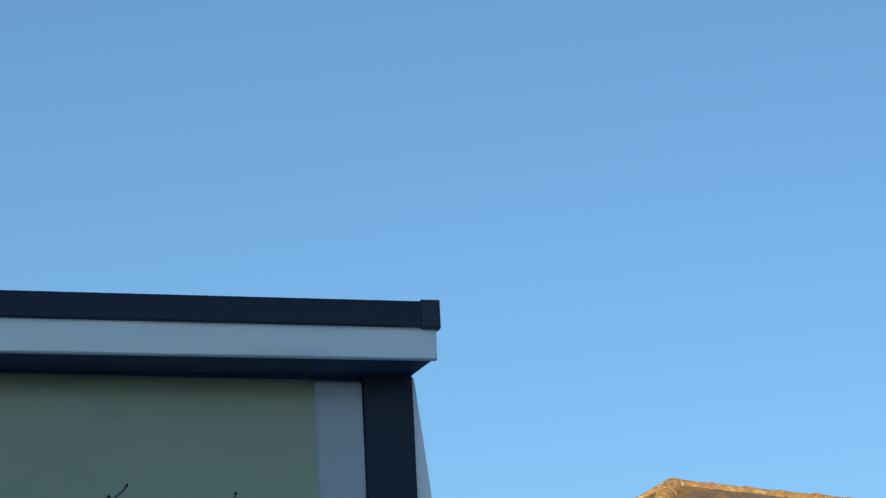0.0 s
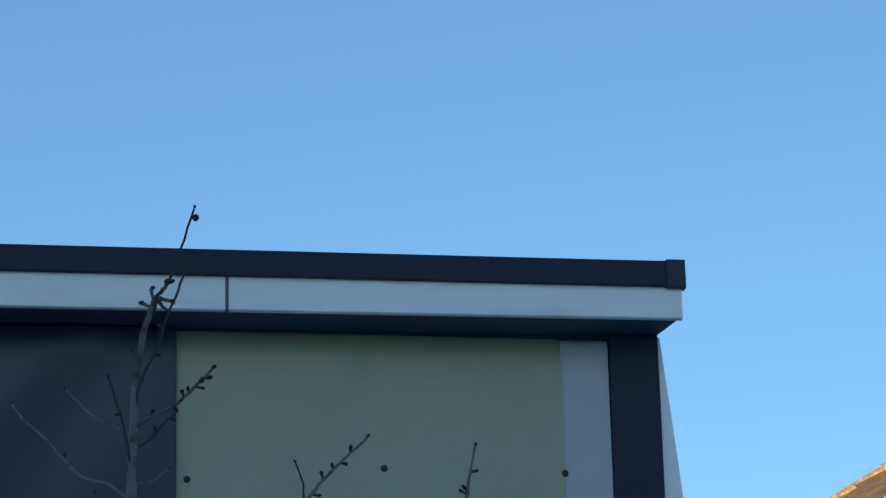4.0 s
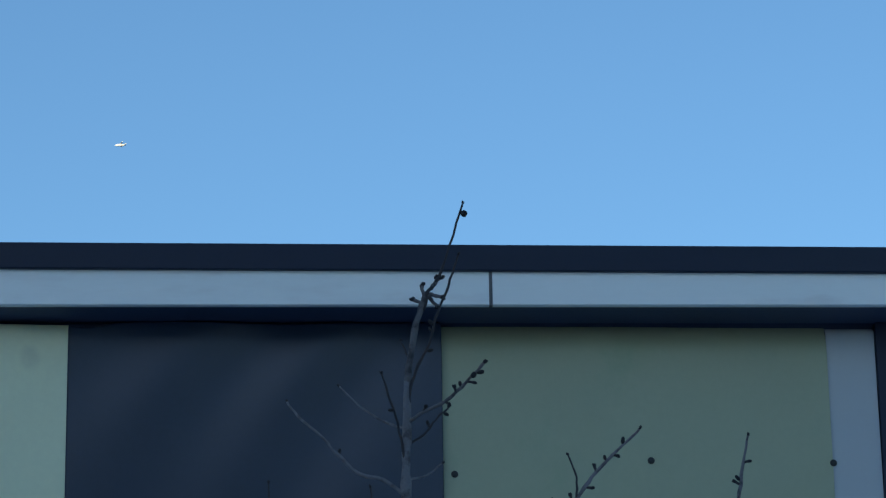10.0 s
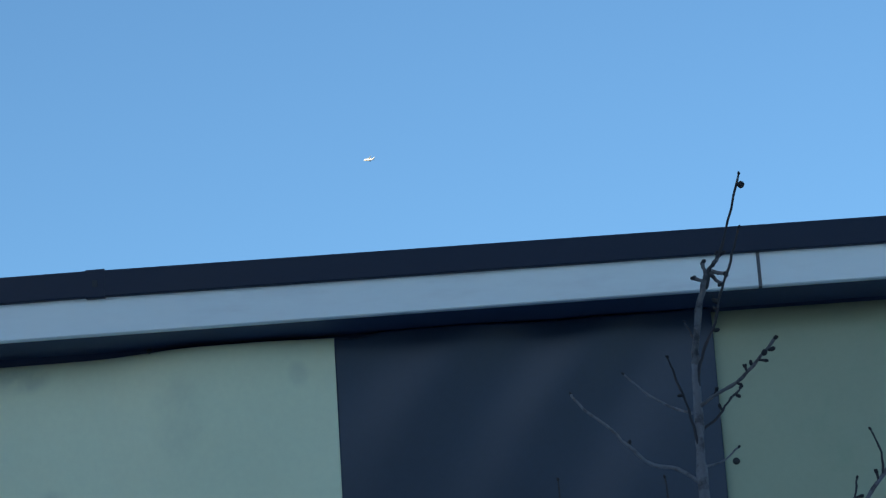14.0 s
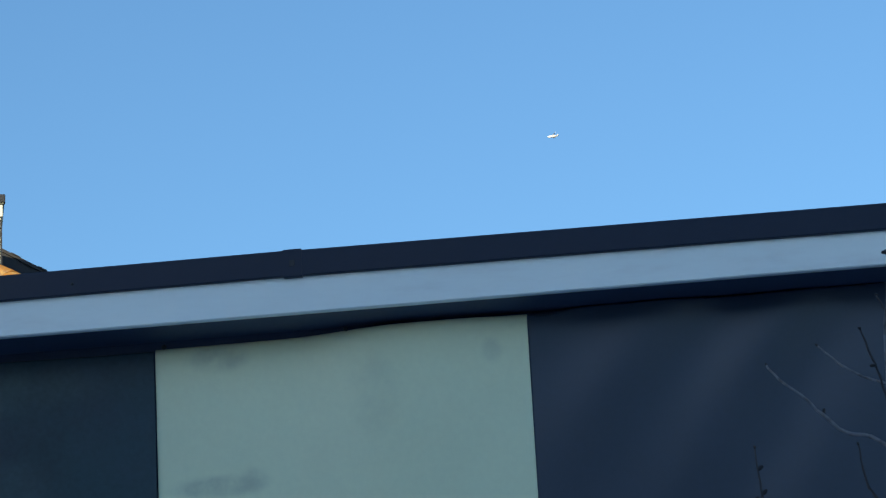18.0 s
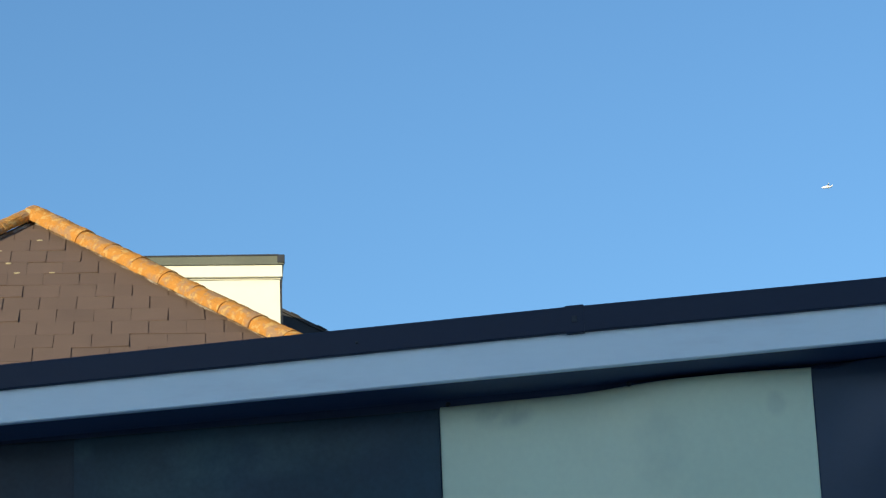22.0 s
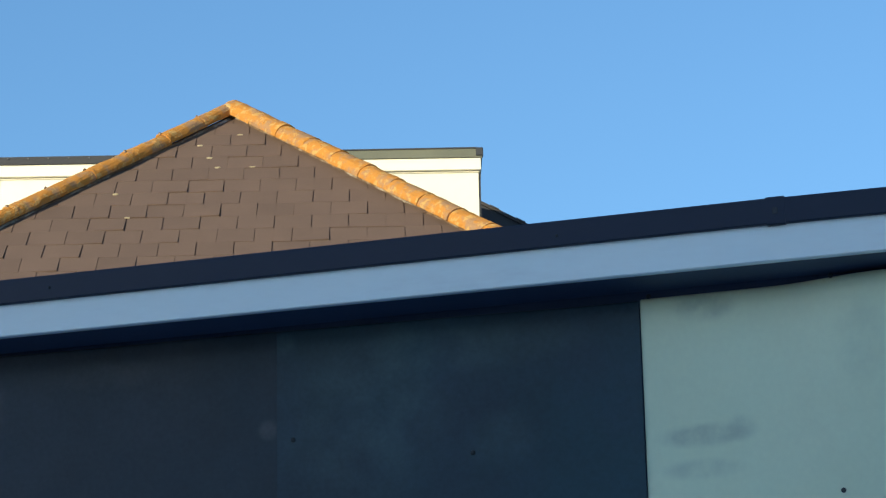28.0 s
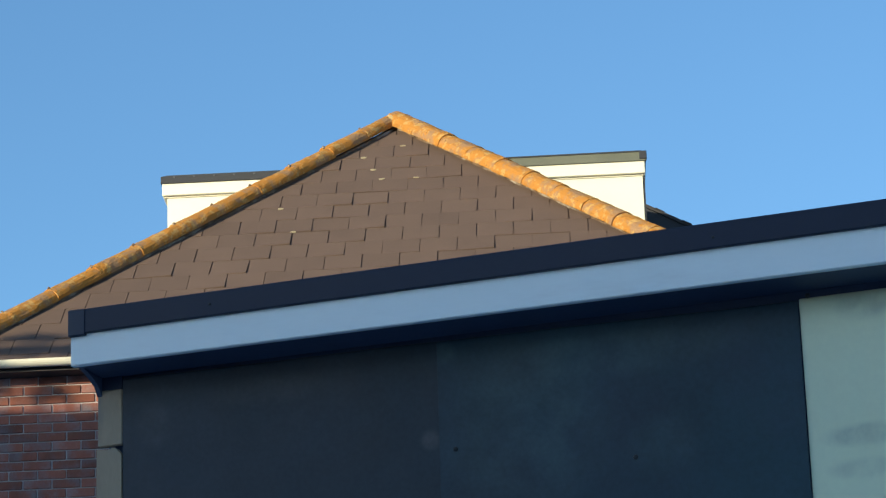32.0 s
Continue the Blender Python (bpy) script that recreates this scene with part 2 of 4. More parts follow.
M_BRICK = material("red_brown_brick", (0.265, 0.098, 0.068), rough=0.9, vary=0.35, scale=7.0, grain=80, bump=0.5, rand=0.75, blotch=(0.24, 0.185, 0.19), blotch_at=0.57, blotch_soft=0.16, blotch_scale=5.0, spec=0.25)
M_RENDER = material("cream_white_cladding", (0.82, 0.79, 0.66), rough=0.6, vary=0.04, bump=0.03)
M_LEAD = material("grey_green_roof_edge", (0.125, 0.130, 0.095), rough=0.55, vary=0.25, bump=0.1)
M_SLATE = material("dark_slate", (0.030, 0.032, 0.040), rough=0.7, vary=0.3, bump=0.3)
M_GUTTER = material("white_gutter", (0.76, 0.71, 0.56), rough=0.4, vary=0.08, blotch=(0.45, 0.42, 0.36), blotch_at=0.62, stretch=(0.6, 1, 1))
M_EAVE = material("dark_eave_board", (0.035, 0.03, 0.03), rough=0.7)
M_TILE_R = material("grey_brown_tile", (0.20, 0.145, 0.105), rough=0.9, vary=0.35, scale=5, grain=60, bump=0.5, blotch=(0.36, 0.20, 0.06), blotch_at=0.60, blotch_soft=0.08, blotch_scale=3.0, rand=0.25, spec=0.2)
M_BARK = material("grey_brown_bark", (0.215, 0.20, 0.215), rough=0.85, vary=0.35, scale=30, grain=300, bump=0.4, bump_dist=0.0006, blotch=(0.08, 0.07, 0.075), blotch_at=0.57, blotch_scale=60)
M_BARK_TOP = material("dark_young_bark", (0.165, 0.150, 0.155), rough=0.85, vary=0.35, scale=30, grain=300, bump=0.4, bump_dist=0.0006, blotch=(0.05, 0.045, 0.05), blotch_at=0.55, blotch_scale=60)
M_TWIG = material("dark_twig", (0.050, 0.042, 0.046), rough=0.8, vary=0.3, scale=40, grain=300, bump=0.3, bump_dist=0.0005)
M_BUD = material("dark_bud", (0.030, 0.024, 0.026), rough=0.8, vary=0.3, scale=60, grain=300, bump=0.3, bump_dist=0.0005)
M_LEAF = material("evergreen_leaf", (0.045, 0.075, 0.03), rough=0.6, vary=0.4, scale=2.0, grain=20, bump=0)
# unseen ground, made pale so it bounces light up to the sheets
M_BOUNCE_GROUND = material("pale_bounce_ground", (0.48, 0.50, 0.52), rough=0.9, vary=0.25, scale=0.6, grain=25, bump=0.4, blotch=(0.38, 0.39, 0.40), blotch_at=0.6, blotch_scale=0.8)
M_PLAIN = material("plain_render_wall", (0.45, 0.43, 0.41), rough=0.9, vary=0.12, scale=0.4, grain=12, bump=0.2)
M_PALE = material("bounce_render_wall", (0.72, 0.71, 0.68), rough=0.9, vary=0.08, scale=0.4, grain=12, bump=0.2)
M_PLANE = material("white_aircraft_paint", (0.85, 0.85, 0.85), rough=0.3, vary=0.02, bump=0)


# ---- mesh helpers ----
def finish(name, bm, mat, parent=None, m=None, smooth=False):
    bmesh.ops.recalc_face_normals(bm, faces=bm.faces)
    me = bpy.data.meshes.new(name)
    bm.to_mesh(me)
    bm.free()
    me.materials.append(mat)
    if smooth:
        for p in me.polygons:
            p.use_smooth = True
    ob = new(name, me)
    if parent:
        ob.parent = parent
    if m is not None:
        ob.matrix_basis = m
    return ob


def part(name, bm, mat, parent, label="", m=None, smooth=False):
    ob = finish(name, bm, mat, parent, m, smooth)
    return tagged(ob, label) if label else ob


def shared(name, data, parent, m=None):
    """Another object on a mesh that exists already."""
    ob = new(name, data)
    ob.parent = parent
    if m is not None:
        ob.matrix_basis = m
    return ob


def thing(name, label, category, m=None, group="", kind=""):
    ob = new(name)
    ob.empty_display_size = 0.2
    if m is not None:
        ob.matrix_basis = m
    return tagged(ob, label, category, group, kind)


def add_box(bm, x0, x1, y0, y1, z0, z1, bevel=0.0, seg=1):
    g = bmesh.ops.create_cube(bm, size=1.0)
    vs = g["verts"]
    for v in vs:
        v.co = Vector((x0 + (v.co.x + 0.5) * (x1 - x0), y0 + (v.co.y + 0.5) * (y1 - y0), z0 + (v.co.z + 0.5) * (z1 - z0)))
    if bevel:
        es = list({e for v in vs for e in v.link_edges})
        bmesh.ops.bevel(bm, geom=es, offset=bevel, segments=seg, affect="EDGES", clamp_overlap=True)
    return bm


def box(*a, **k):
    return add_box(bmesh.new(), *a, **k)


def prism(profile, axis_from, axis_to, place):
    """A profile of (p, q) pairs swept from axis_from to axis_to; place(p, q, r) gives the point."""
    bm = bmesh.new()
    a = [bm.verts.new(place(p, q, axis_from)) for p, q in profile]
    b = [bm.verts.new(place(p, q, axis_to)) for p, q in profile]
    n = len(profile)
    for i in range(n):
        bm.faces.new((a[i], a[(i + 1) % n], b[(i + 1) % n], b[i]))
    bm.faces.new(a)
    bm.faces.new(list(reversed(b)))
    return bm


ROLL = 0.034      # how far below its top edge a sheet begins to roll back


def sheet(x0, x1, z0, z1, y, thick, bulge, nx=40, nz=24, dip=None, roll=ROLL):
    """An upright sheet that faces -y, with its front pushed out by bulge(x, z) and its head rolled back over the last few centimetres."""
    bm = bmesh.new()
    front, back = [], []
    head, body = 10, nz - 10
    for j in range(nz + 1):
        for i in range(nx + 1):
            x = x0 + (x1 - x0) * i / nx
            top = z1 - (dip(x) if dip else 0.0)
            z = z0 + (top - roll - z0) * j / body if j <= body else top - roll * (1 - math.sin(0.5 * math.pi * (j - body) / head))
            out, t = bulge(x, z), max(0.0, 1 - (top - z) / roll)
            f = y - thick - out + min(roll * 0.8, out + 0.024) * (t * t if roll > ROLL else 1 - math.sqrt(max(0.0, 1 - t * t)))
            front.append(bm.verts.new((x, f, z)))
            back.append(bm.verts.new((x, f + thick, z)))
    at = lambda i, j: j * (nx + 1) + i
    for j in range(nz):
        for i in range(nx):
            q = [at(i, j), at(i + 1, j), at(i + 1, j + 1), at(i, j + 1)]
            bm.faces.new([front[k] for k in q])
            bm.faces.new([back[k] for k in reversed(q)])
    front, back = [bm.verts.new(v.co) for v in front], [bm.verts.new(v.co) for v in back]
    rim = [at(i, 0) for i in range(nx)] + [at(nx, j) for j in range(nz)] + [at(i, nz) for i in range(nx, 0, -1)] + [at(0, j) for j in range(nz, 0, -1)]
    for k, r in enumerate(rim):
        s = rim[(k + 1) % len(rim)]
        bm.faces.new((front[s], front[r], back[r], back[s]))
    return bm


def tube(points, radii, sides=8):
    """A tapering limb along points, closed at both ends."""
    bm = bmesh.new()
    rings = []
    pts = [Vector(p) for p in points]
    up = Vector((0.31, 0.95, 0.1)).normalized()
    for k, p in enumerate(pts):
        d = (pts[min(k + 1, len(pts) - 1)] - pts[max(k - 1, 0)]).normalized()
        u = d.cross(up).normalized()
        v = d.cross(u)
        rings.append([bm.verts.new(p + radii[k] * (math.cos(2 * math.pi * i / sides) * u + math.sin(2 * math.pi * i / sides) * v)) for i in range(sides)])
    for a, b in zip(rings, rings[1:]):
        for i in range(sides):
            bm.faces.new((a[i], a[(i + 1) % sides], b[(i + 1) % sides], b[i]))
    bm.faces.new(rings[0])
    bm.faces.new(list(reversed(rings[-1])))
    return bm


# ---- unseen ground, and added walls that shade and close the place behind the camera ----
bm = bmesh.new()
bmesh.ops.create_grid(bm, x_segments=40, y_segments=40, size=2500)
tagged(finish("ground", bm, M_BOUNCE_GROUND), "unseen ground reaching the horizon, pale to bounce light", "ground", kind="structure")

# both walls unseen and added; the south one keeps sun off the clad building
for name, b in (("wall_south", (-20, 5, -20, -12, -0.02, 10.0)), ("wall_east", (8, 8.3, -9, 6, -0.02, 2.2))):
    tagged(finish(name, box(*b), M_PLAIN), "unseen plain rendered wall, added to close the garden and block light", "wall", kind="structure")
# unseen wall, added to shade the brick house; pale so it bounces light
tagged(finish("wall_west", box(-24, -12.6, 4.0, 9.0, -0.02, 9.75), M_PALE), "unseen plain rendered wall, added to shade the bricks and bounce light", "wall", kind="structure")
# unseen evergreen, added to dapple the eaves of the brick house
conifer = thing("evergreen_tree", "unseen dense dark evergreen tree with an uneven crown, added for dappled shade", "tree", pose(-15.0, 10.3, 0))
part("trunk", tube([(0, 0, 0), (0.05, 0, 2.5), (-0.04, 0.05, 5.0), (0.03, 0, 7.5), (0.06, 0, 8.8), (0.2, 0, 9.9)], [0.24, 0.2, 0.15, 0.09, 0.04, 0.01], 10), M_BARK, conifer, smooth=True)
rc = random.Random(77)
for k in range(14):
    z, a = 5.2 + k * 0.28, k * 2.4
    e = Vector((math.cos(a) * 1.5, math.sin(a) * 1.0, z + 0.7))
    part("limb", tube([(0, 0, z), e * 0.5 + Vector((0, 0, z * 0.5 + 0.05)), e], [0.05, 0.035, 0.01], 6), M_BARK, conifer, smooth=True)
verts, faces = [], []
for k in range(230):
    a, u = rc.uniform(0, 6.283), rc.uniform(-1, 1)
    r = (1 - u * u) ** 0.5 * rc.uniform(0.35, 1.0)
    c = Vector((math.cos(a) * r * 2.1, math.sin(a) * r * 1.2, 7.37 + u * 1.62 + rc.uniform(-0.15, 0.15)))
    size = rc.uniform(0.16, 0.34)
    for _ in range(46):
        d = Vector((rc.gauss(0, 1), rc.gauss(0, 1), rc.gauss(0, 1)))
        p = c + d.normalized() * size * rc.random() ** 0.5
        q = Euler((rc.uniform(0, 6.3), rc.uniform(0, 6.3), rc.uniform(0, 6.3))).to_matrix()
        w, h = rc.uniform(0.02, 0.035), rc.uniform(0.05, 0.09)
        n0 = len(verts)
        verts += [p + q @ Vector(o) for o in ((-w, 0, 0), (0, 0.006, -h), (w, 0, 0), (0, 0.006, h))]
        faces.append((n0, n0 + 1, n0 + 2, n0 + 3))
# thin leafy shoots over the crown, added to cast shade along the eaves
for cx, cz, half, thick, count in ((0.38, 9.90, 0.50, 0.035, 480), (0.10, 10.09, 0.22, 0.022, 130), (0.62, 10.02, 0.18, 0.02, 50), (0.2, 9.63, 0.10, 0.04, 70), (-0.1, 9.66, 0.07, 0.03, 50)):
    for _ in range(count):
        p = Vector((cx + rc.uniform(-half, half), rc.gauss(0, 0.12), cz + rc.gauss(0, thick)))
        q = Euler((rc.uniform(0, 6.3), rc.uniform(0, 6.3), rc.uniform(0, 6.3))).to_matrix()
        w, h = rc.uniform(0.015, 0.03), rc.uniform(0.03, 0.06)
        n0 = len(verts)
        verts += [p + q @ Vector(o) for o in ((-w, 0, 0), (0, 0.006, -h), (w, 0, 0), (0, 0.006, h))]
        faces.append((n0, n0 + 1, n0 + 2, n0 + 3))
me = bpy.data.meshes.new("crown")
me.from_pydata([tuple(v) for v in verts], [], faces)
me.materials.append(M_LEAF)
tagged(shared("crown", me, conifer), "dark green crown of small leaves", kind="stuff")

# ---- the clad flat-roofed building ----
Y_WALL, Y_FASCIA, Y_TRIM = 9.66, 9.43, 9.412
XL, XR = -4.58, 2.255
Z_SOFFIT, Z_TOP = 4.492, 4.700
hall = thing("flat_roofed_building", "flat-roofed building clad in dark and sage-green sheets, in shade", "building", Matrix())
part("core", box(XL + 0.03, 2.205, Y_WALL + 0.030, 15.6, 0.0, Z_SOFFIT + 0.02), M_CORE, hall)
part("roof_deck", box(XL + 0.06, XR - 0.06, Y_FASCIA + 0.03, 15.8, Z_SOFFIT + 0.024, Z_TOP - 0.035), M_FELT, hall, "grey felt flat roof")
part("soffit", prism([(XL + 0.004, Y_FASCIA + 0.0255), (XR - 0.008, Y_FASCIA + 0.0255), (2.2145, Y_WALL - 0.021), (2.2145, Y_WALL), (XL + 0.004, Y_WALL)],
                     Z_SOFFIT + 0.006, Z_SOFFIT + 0.02, lambda p, q, r: (p, q, r)), M_SOFFIT, hall, "dark soffit board")

# fascia: two lengths of board that meet under a joint strip, each with a small lip at its foot
X_JOINT = 0.724


def fascia_board(x0, x1):
    prof = [(Y_FASCIA, Z_SOFFIT + 0.004), (Y_FASCIA + 0.004, Z_SOFFIT), (Y_FASCIA + 0.024, Z_SOFFIT), (Y_FASCIA + 0.024, Z_SOFFIT + 0.005),
            (Y_FASCIA + 0.021, Z_SOFFIT + 0.0055), (Y_FASCIA + 0.021, Z_TOP - 0.02), (Y_FASCIA, Z_TOP - 0.02)]
    return part("fascia_board", prism(prof, x0, x1, lambda p, q, r: (r, p, q)), M_FASCIA, hall, "white plastic fascia board")


fascia_board(XL, X_JOINT - 0.004)
fascia_board(X_JOINT + 0.004, XR)
part("joint_strip", box(X_JOINT - 0.0055, X_JOINT + 0.0055, Y_FASCIA - 0.003, Y_FASCIA + 0.02, Z_SOFFIT - 0.002, Z_TOP - 0.03, bevel=0.001), M_JOINT, hall, "thin grey joint strip")
part("return_board", box(XL + 0.001, XL + 0.02, Y_FASCIA + 0.022, 15.8, Z_SOFFIT + 0.021, Z_TOP - 0.02), M_SOFFIT, hall)
part("return_board", box(2.192, 2.2125, Y_FASCIA + 0.022, 15.8, Z_SOFFIT + 0.021, Z_TOP - 0.02), M_SOFFIT, hall)


part("end_bracket", prism([(Y_FASCIA + 0.06, Z_SOFFIT + 0.005), (Y_WALL - 0.10, Z_SOFFIT - 0.014), (Y_WALL - 0.05, Z_SOFFIT - 0.034), (Y_WALL - 0.019, Z_SOFFIT - 0.066), (Y_WALL - 0.019, Z_SOFFIT + 0.005)],
                          XL + 0.006, XL + 0.024, lambda p, q, r: (r, p, q)), M_SOFFIT, hall, "dark curved bracket under the overhang")


# black roof edge trim in two lengths that sag a little to the ends
def trim_length(x0, z0, x1, z1, lift=0.0, out=0.0, drop=0.090, name="edge_trim", mat=None, label=""):
    prof = [(0.0, -drop + 0.003), (0.003, -drop), (0.038, -drop), (0.038, -drop + 0.012), (0.070, -0.004), (0.066, 0.0), (0.004, 0.0), (0.0, -0.004)]
    bm = prism(prof, 0.0, 1.0, lambda p, q, r: (x0 + (x1 - x0) * r, Y_TRIM - out + p * (1 + out * 12), z0 + (z1 - z0) * r + (q + lift if q > -0.05 else q - lift)))
    return part(name, bm, mat or M_TRIM, hall, label)


trim_length(XL + 0.02, 4.697, -1.43, 4.707, label="black metal roof edge trim")
trim_length(-1.43, 4.706, XR - 0.01, 4.690, label="black metal roof edge trim")
union = trim_length(-1.462, 4.706, -1.400, 4.706, 0.004, 0.0015, name="trim_union", label="black joint clip over the roof trim")
part("raised_mark", box(-1.441, -1.423, Y_TRIM - 0.0035, Y_TRIM - 0.0015, 4.648, 4.671, bevel=0.002), M_SLATE, union)
for x in (-4.026, -2.179):
    bm = bmesh.new()
    bmesh.ops.create_uvsphere(bm, u_segments=10, v_segments=6, radius=0.005)
    part("rivet", bm, M_FIX, hall, "", Matrix.Translation((x, Y_TRIM - 0.001, 4.651)), True)
trim_length(XL - 0.002, 4.693, XL + 0.062, 4.693, 0.004, 0.004, name="end_cap", mat=M_CAP, label="black end cap")
trim_length(XR - 0.052, 4.690, XR + 0.012, 4.690, 0.005, 0.004, name="end_cap", mat=M_CAP, label="black end cap")


# loosely fixed cladding sheets that bow between their fixings
def waves(seed, amp, tops=()):
    r = random.Random(seed)
    comps = [(r.uniform(1.5, 5.0), r.uniform(-3.5, 3.5), r.uniform(0, 6.28), r.uniform(0.3, 1.0)) for _ in range(6)]

    def f(x, z):
        v = sum(w * math.sin(a * x + b * z + c) for a, b, c, w in comps) * amp / 3 + amp
        for x0, x1, h in tops:
            u = min(max((x - x0) / (x1 - x0), 0.0), 1.0)
            v += h * u * u * (3 - 2 * u) * math.exp(-max(0.0, 4.5 - z) / 0.6)
        return max(v, 0.0)
    return f


SEAMS = (-4.474, -3.260, -1.951, -0.674, 0.569, 1.873)
Z_FOOT = 0.35


def cladding(x0, x1, mat, label, bulge, top=Z_SOFFIT + 0.004, nx=44, gap0=0.0015, gap1=0.0015, dip=None, roll=ROLL):
    ob = part("cladding_sheet", sheet(x0 + gap0, x1 - gap1, 2.7, top, Y_WALL, 0.004, bulge, nx=nx, nz=40, dip=dip, roll=roll), mat, hall, label, smooth=False)
    for p in ob.data.polygons:
        p.use_smooth = abs(p.normal.y) > 0.5
    part("lower_sheet", box(x0 + 0.0015, x1 - 0.0015, Y_WALL - 0.006, Y_WALL, Z_FOOT, 2.697), mat, hall)
    return ob


def fixing(ob, bulge, x, z, r=0.012):
    bm = bmesh.new()
    bmesh.ops.create_uvsphere(bm, u_segments=12, v_segments=8, radius=r)
    bmesh.ops.scale(bm, verts=bm.verts, vec=(1, 0.5, 1))
    part("fixing_cap", bm, M_FIX, ob, "dark round fixing cap", Matrix.Translation((x, Y_WALL - 0.006 - bulge(x, z), z)), True)


f1 = waves(12, 0.010)
cladding(SEAMS[0], SEAMS[1], M_DARK_C, "weathered dark grey-brown cladding sheet", f1, gap1=0.0002, dip=lambda x: min(0.032, max(0.010, 0.016 + 0.017 * (x + 3.1))), roll=0.012)
s2 = cladding(SEAMS[1], SEAMS[2], M_DARK_B, "dark blue-green cladding sheet, faintly marked, with painted sheen", f1, gap0=0.0002, dip=lambda x: min(0.032, max(0.010, 0.016 + 0.017 * (x + 3.1))), roll=0.012)
f3 = waves(13, 0.012, ((-1.50, -1.10, 0.055), (-0.95, -0.65, -0.02)))
s3 = cladding(SEAMS[2], SEAMS[3], M_GREEN, "pale sage-green cladding sheet with smudges", f3, dip=lambda x: 0.013 + 0.008 / (1 + math.exp((x + 1.35) * 9)))
f4 = lambda x, z: (0.030 + 0.0050 * math.sin(13.4 * (x - 0.8 * z) + 46.7) * min(1.0, max(0.5, (z - 3.85) / 0.45)) * (1 if x < 0.15 else math.exp(-(x - 0.15) ** 2 / 0.05)) + 0.006 * math.sin(3.1 * x - 2.2 * z + 1.0)
                   + 0.0022 * math.sin(15.0 * x - 9.0 * z + 0.4))
cladding(SEAMS[3], SEAMS[4], M_DARK, "glossy anthracite cladding sheet, slightly buckled", f4, dip=lambda x: 0.003 + 0.002 * math.sin(6.0 * x + 1.0) + 0.020 * math.exp(-((x + 0.62) / 0.08) ** 2), roll=0.010)
f5 = waves(15, 0.014)
s5 = cladding(SEAMS[4], SEAMS[5], M_GREEN_B, "olive-green cladding sheet with round fixings", f5, dip=lambda x: 0.004 + 0.006 / (1 + math.exp((1.4 - x) * 6)), gap1=0.0002, roll=0.10)
flat = lambda x, z: 0.004
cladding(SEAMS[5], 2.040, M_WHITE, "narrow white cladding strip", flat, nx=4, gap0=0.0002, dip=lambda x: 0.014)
part("corner_strip", box(2.041, 2.213, Y_WALL - 0.02, Y_WALL + 0.10, Z_FOOT, Z_SOFFIT + 0.004, bevel=0.003), M_TRIM, hall, "dark corner strip")
for ob, f, pts in ((s5, f5, ((0.607, 3.972), (1.262, 4.015), (1.874, 4.007))), (s3, f3, ((-1.918, 4.475), (-1.288, 4.478), (-1.29, 3.745))),
                   (s2, f1, ((-3.200, 4.081), (-2.550, 3.979)))):
    for x, z in pts:
        fixing(ob, f, x, z, 0.012 if ob is s5 else 0.009)

# weathered batten at the left corner, in two lengths, the lower one proud
part("corner_batten", box(-4.574, -4.476, Y_WALL - 0.018, Y_WALL + 0.004, 4.238, 4.448, bevel=0.004), M_WOOD, hall, "weathered timber corner batten")
# dark piece paints the shade where the batten's top fades under the soffit
part("packing_piece", box(-4.572, -4.478, Y_WALL - 0.016, Y_WALL + 0.003, 4.449, Z_SOFFIT + 0.005), M_TRIM, hall)
part("corner_batten", prism([(-4.574, 0.3), (-4.476, 0.3), (-4.476, 4.200), (-4.498, 4.225), (-4.512, 4.228), (-4.530, 4.220), (-4.574, 4.226)], Y_WALL - 0.026, Y_WALL + 0.004, lambda p, q, r: (p, r, q)), M_WOOD, hall, "weathered timber corner batten")
# loose white sheet on the right-hand side, bowing out below the roof
def side_bow(drop):
    return 0.004 + 0.111 * drop - 0.016 * drop * drop


levels = [Z_SOFFIT - 0.002 - j * 0.17 for j in range(25)]
outline = [(2.2142, z) for z in levels] + [(2.216 + side_bow(Z_SOFFIT - z), z) for z in reversed(levels)]
part("front_return", prism(outline, Y_WALL - 0.010, Y_WALL - 0.006, lambda p, q, r: (p, r, q)), M_SIDE, hall, "white folded edge of the loose side sheet")
bm = bmesh.new()
inner, outer = [], []
for z in levels:
    d = side_bow(Z_SOFFIT - z)
    inner.append([bm.verts.new((2.213 + d, Y_WALL - 0.005 + k * 0.4, z)) for k in range(15)])
    outer.append([bm.verts.new((2.216 + d, Y_WALL - 0.005 + k * 0.4, z)) for k in range(15)])
for j in range(24):
    for k in range(14):
        bm.faces.new((inner[j][k], inner[j][k + 1], inner[j + 1][k + 1], inner[j + 1][k]))
        bm.faces.new((outer[j][k], outer[j + 1][k], outer[j + 1][k + 1], outer[j][k + 1]))
    for k in (0, 14):
        bm.faces.new((inner[j][k], outer[j][k], outer[j + 1][k], inner[j + 1][k]))
for j in (0, 24):
    for k in range(14):
        bm.faces.new((inner[j][k], outer[j][k], outer[j][k + 1], inner[j][k + 1]))
part("side_sheet", bm, M_SIDE, hall, "loose white side sheet bowing outwards")

# ---- the brick house with the hipped roof ----
H = pose(-10.128, 20.35, 0, 0, 0, 16)
house = thing("brick_house", "red-brick house with hipped brown tile roof and pale dormer", "house", H)
EAVE_B, EAVE_Z, PITCH = -0.25, 7.89, radians(38)
APEX = Vector((2.556, 3.963, 11.182))
A_L, A_R = -0.812, 6.07
part("wall", box(-0.50, 5.83, 0.002, 9.5, 0.0, 7.80), M_MORTAR, house, "mortar bed of the brick wall")
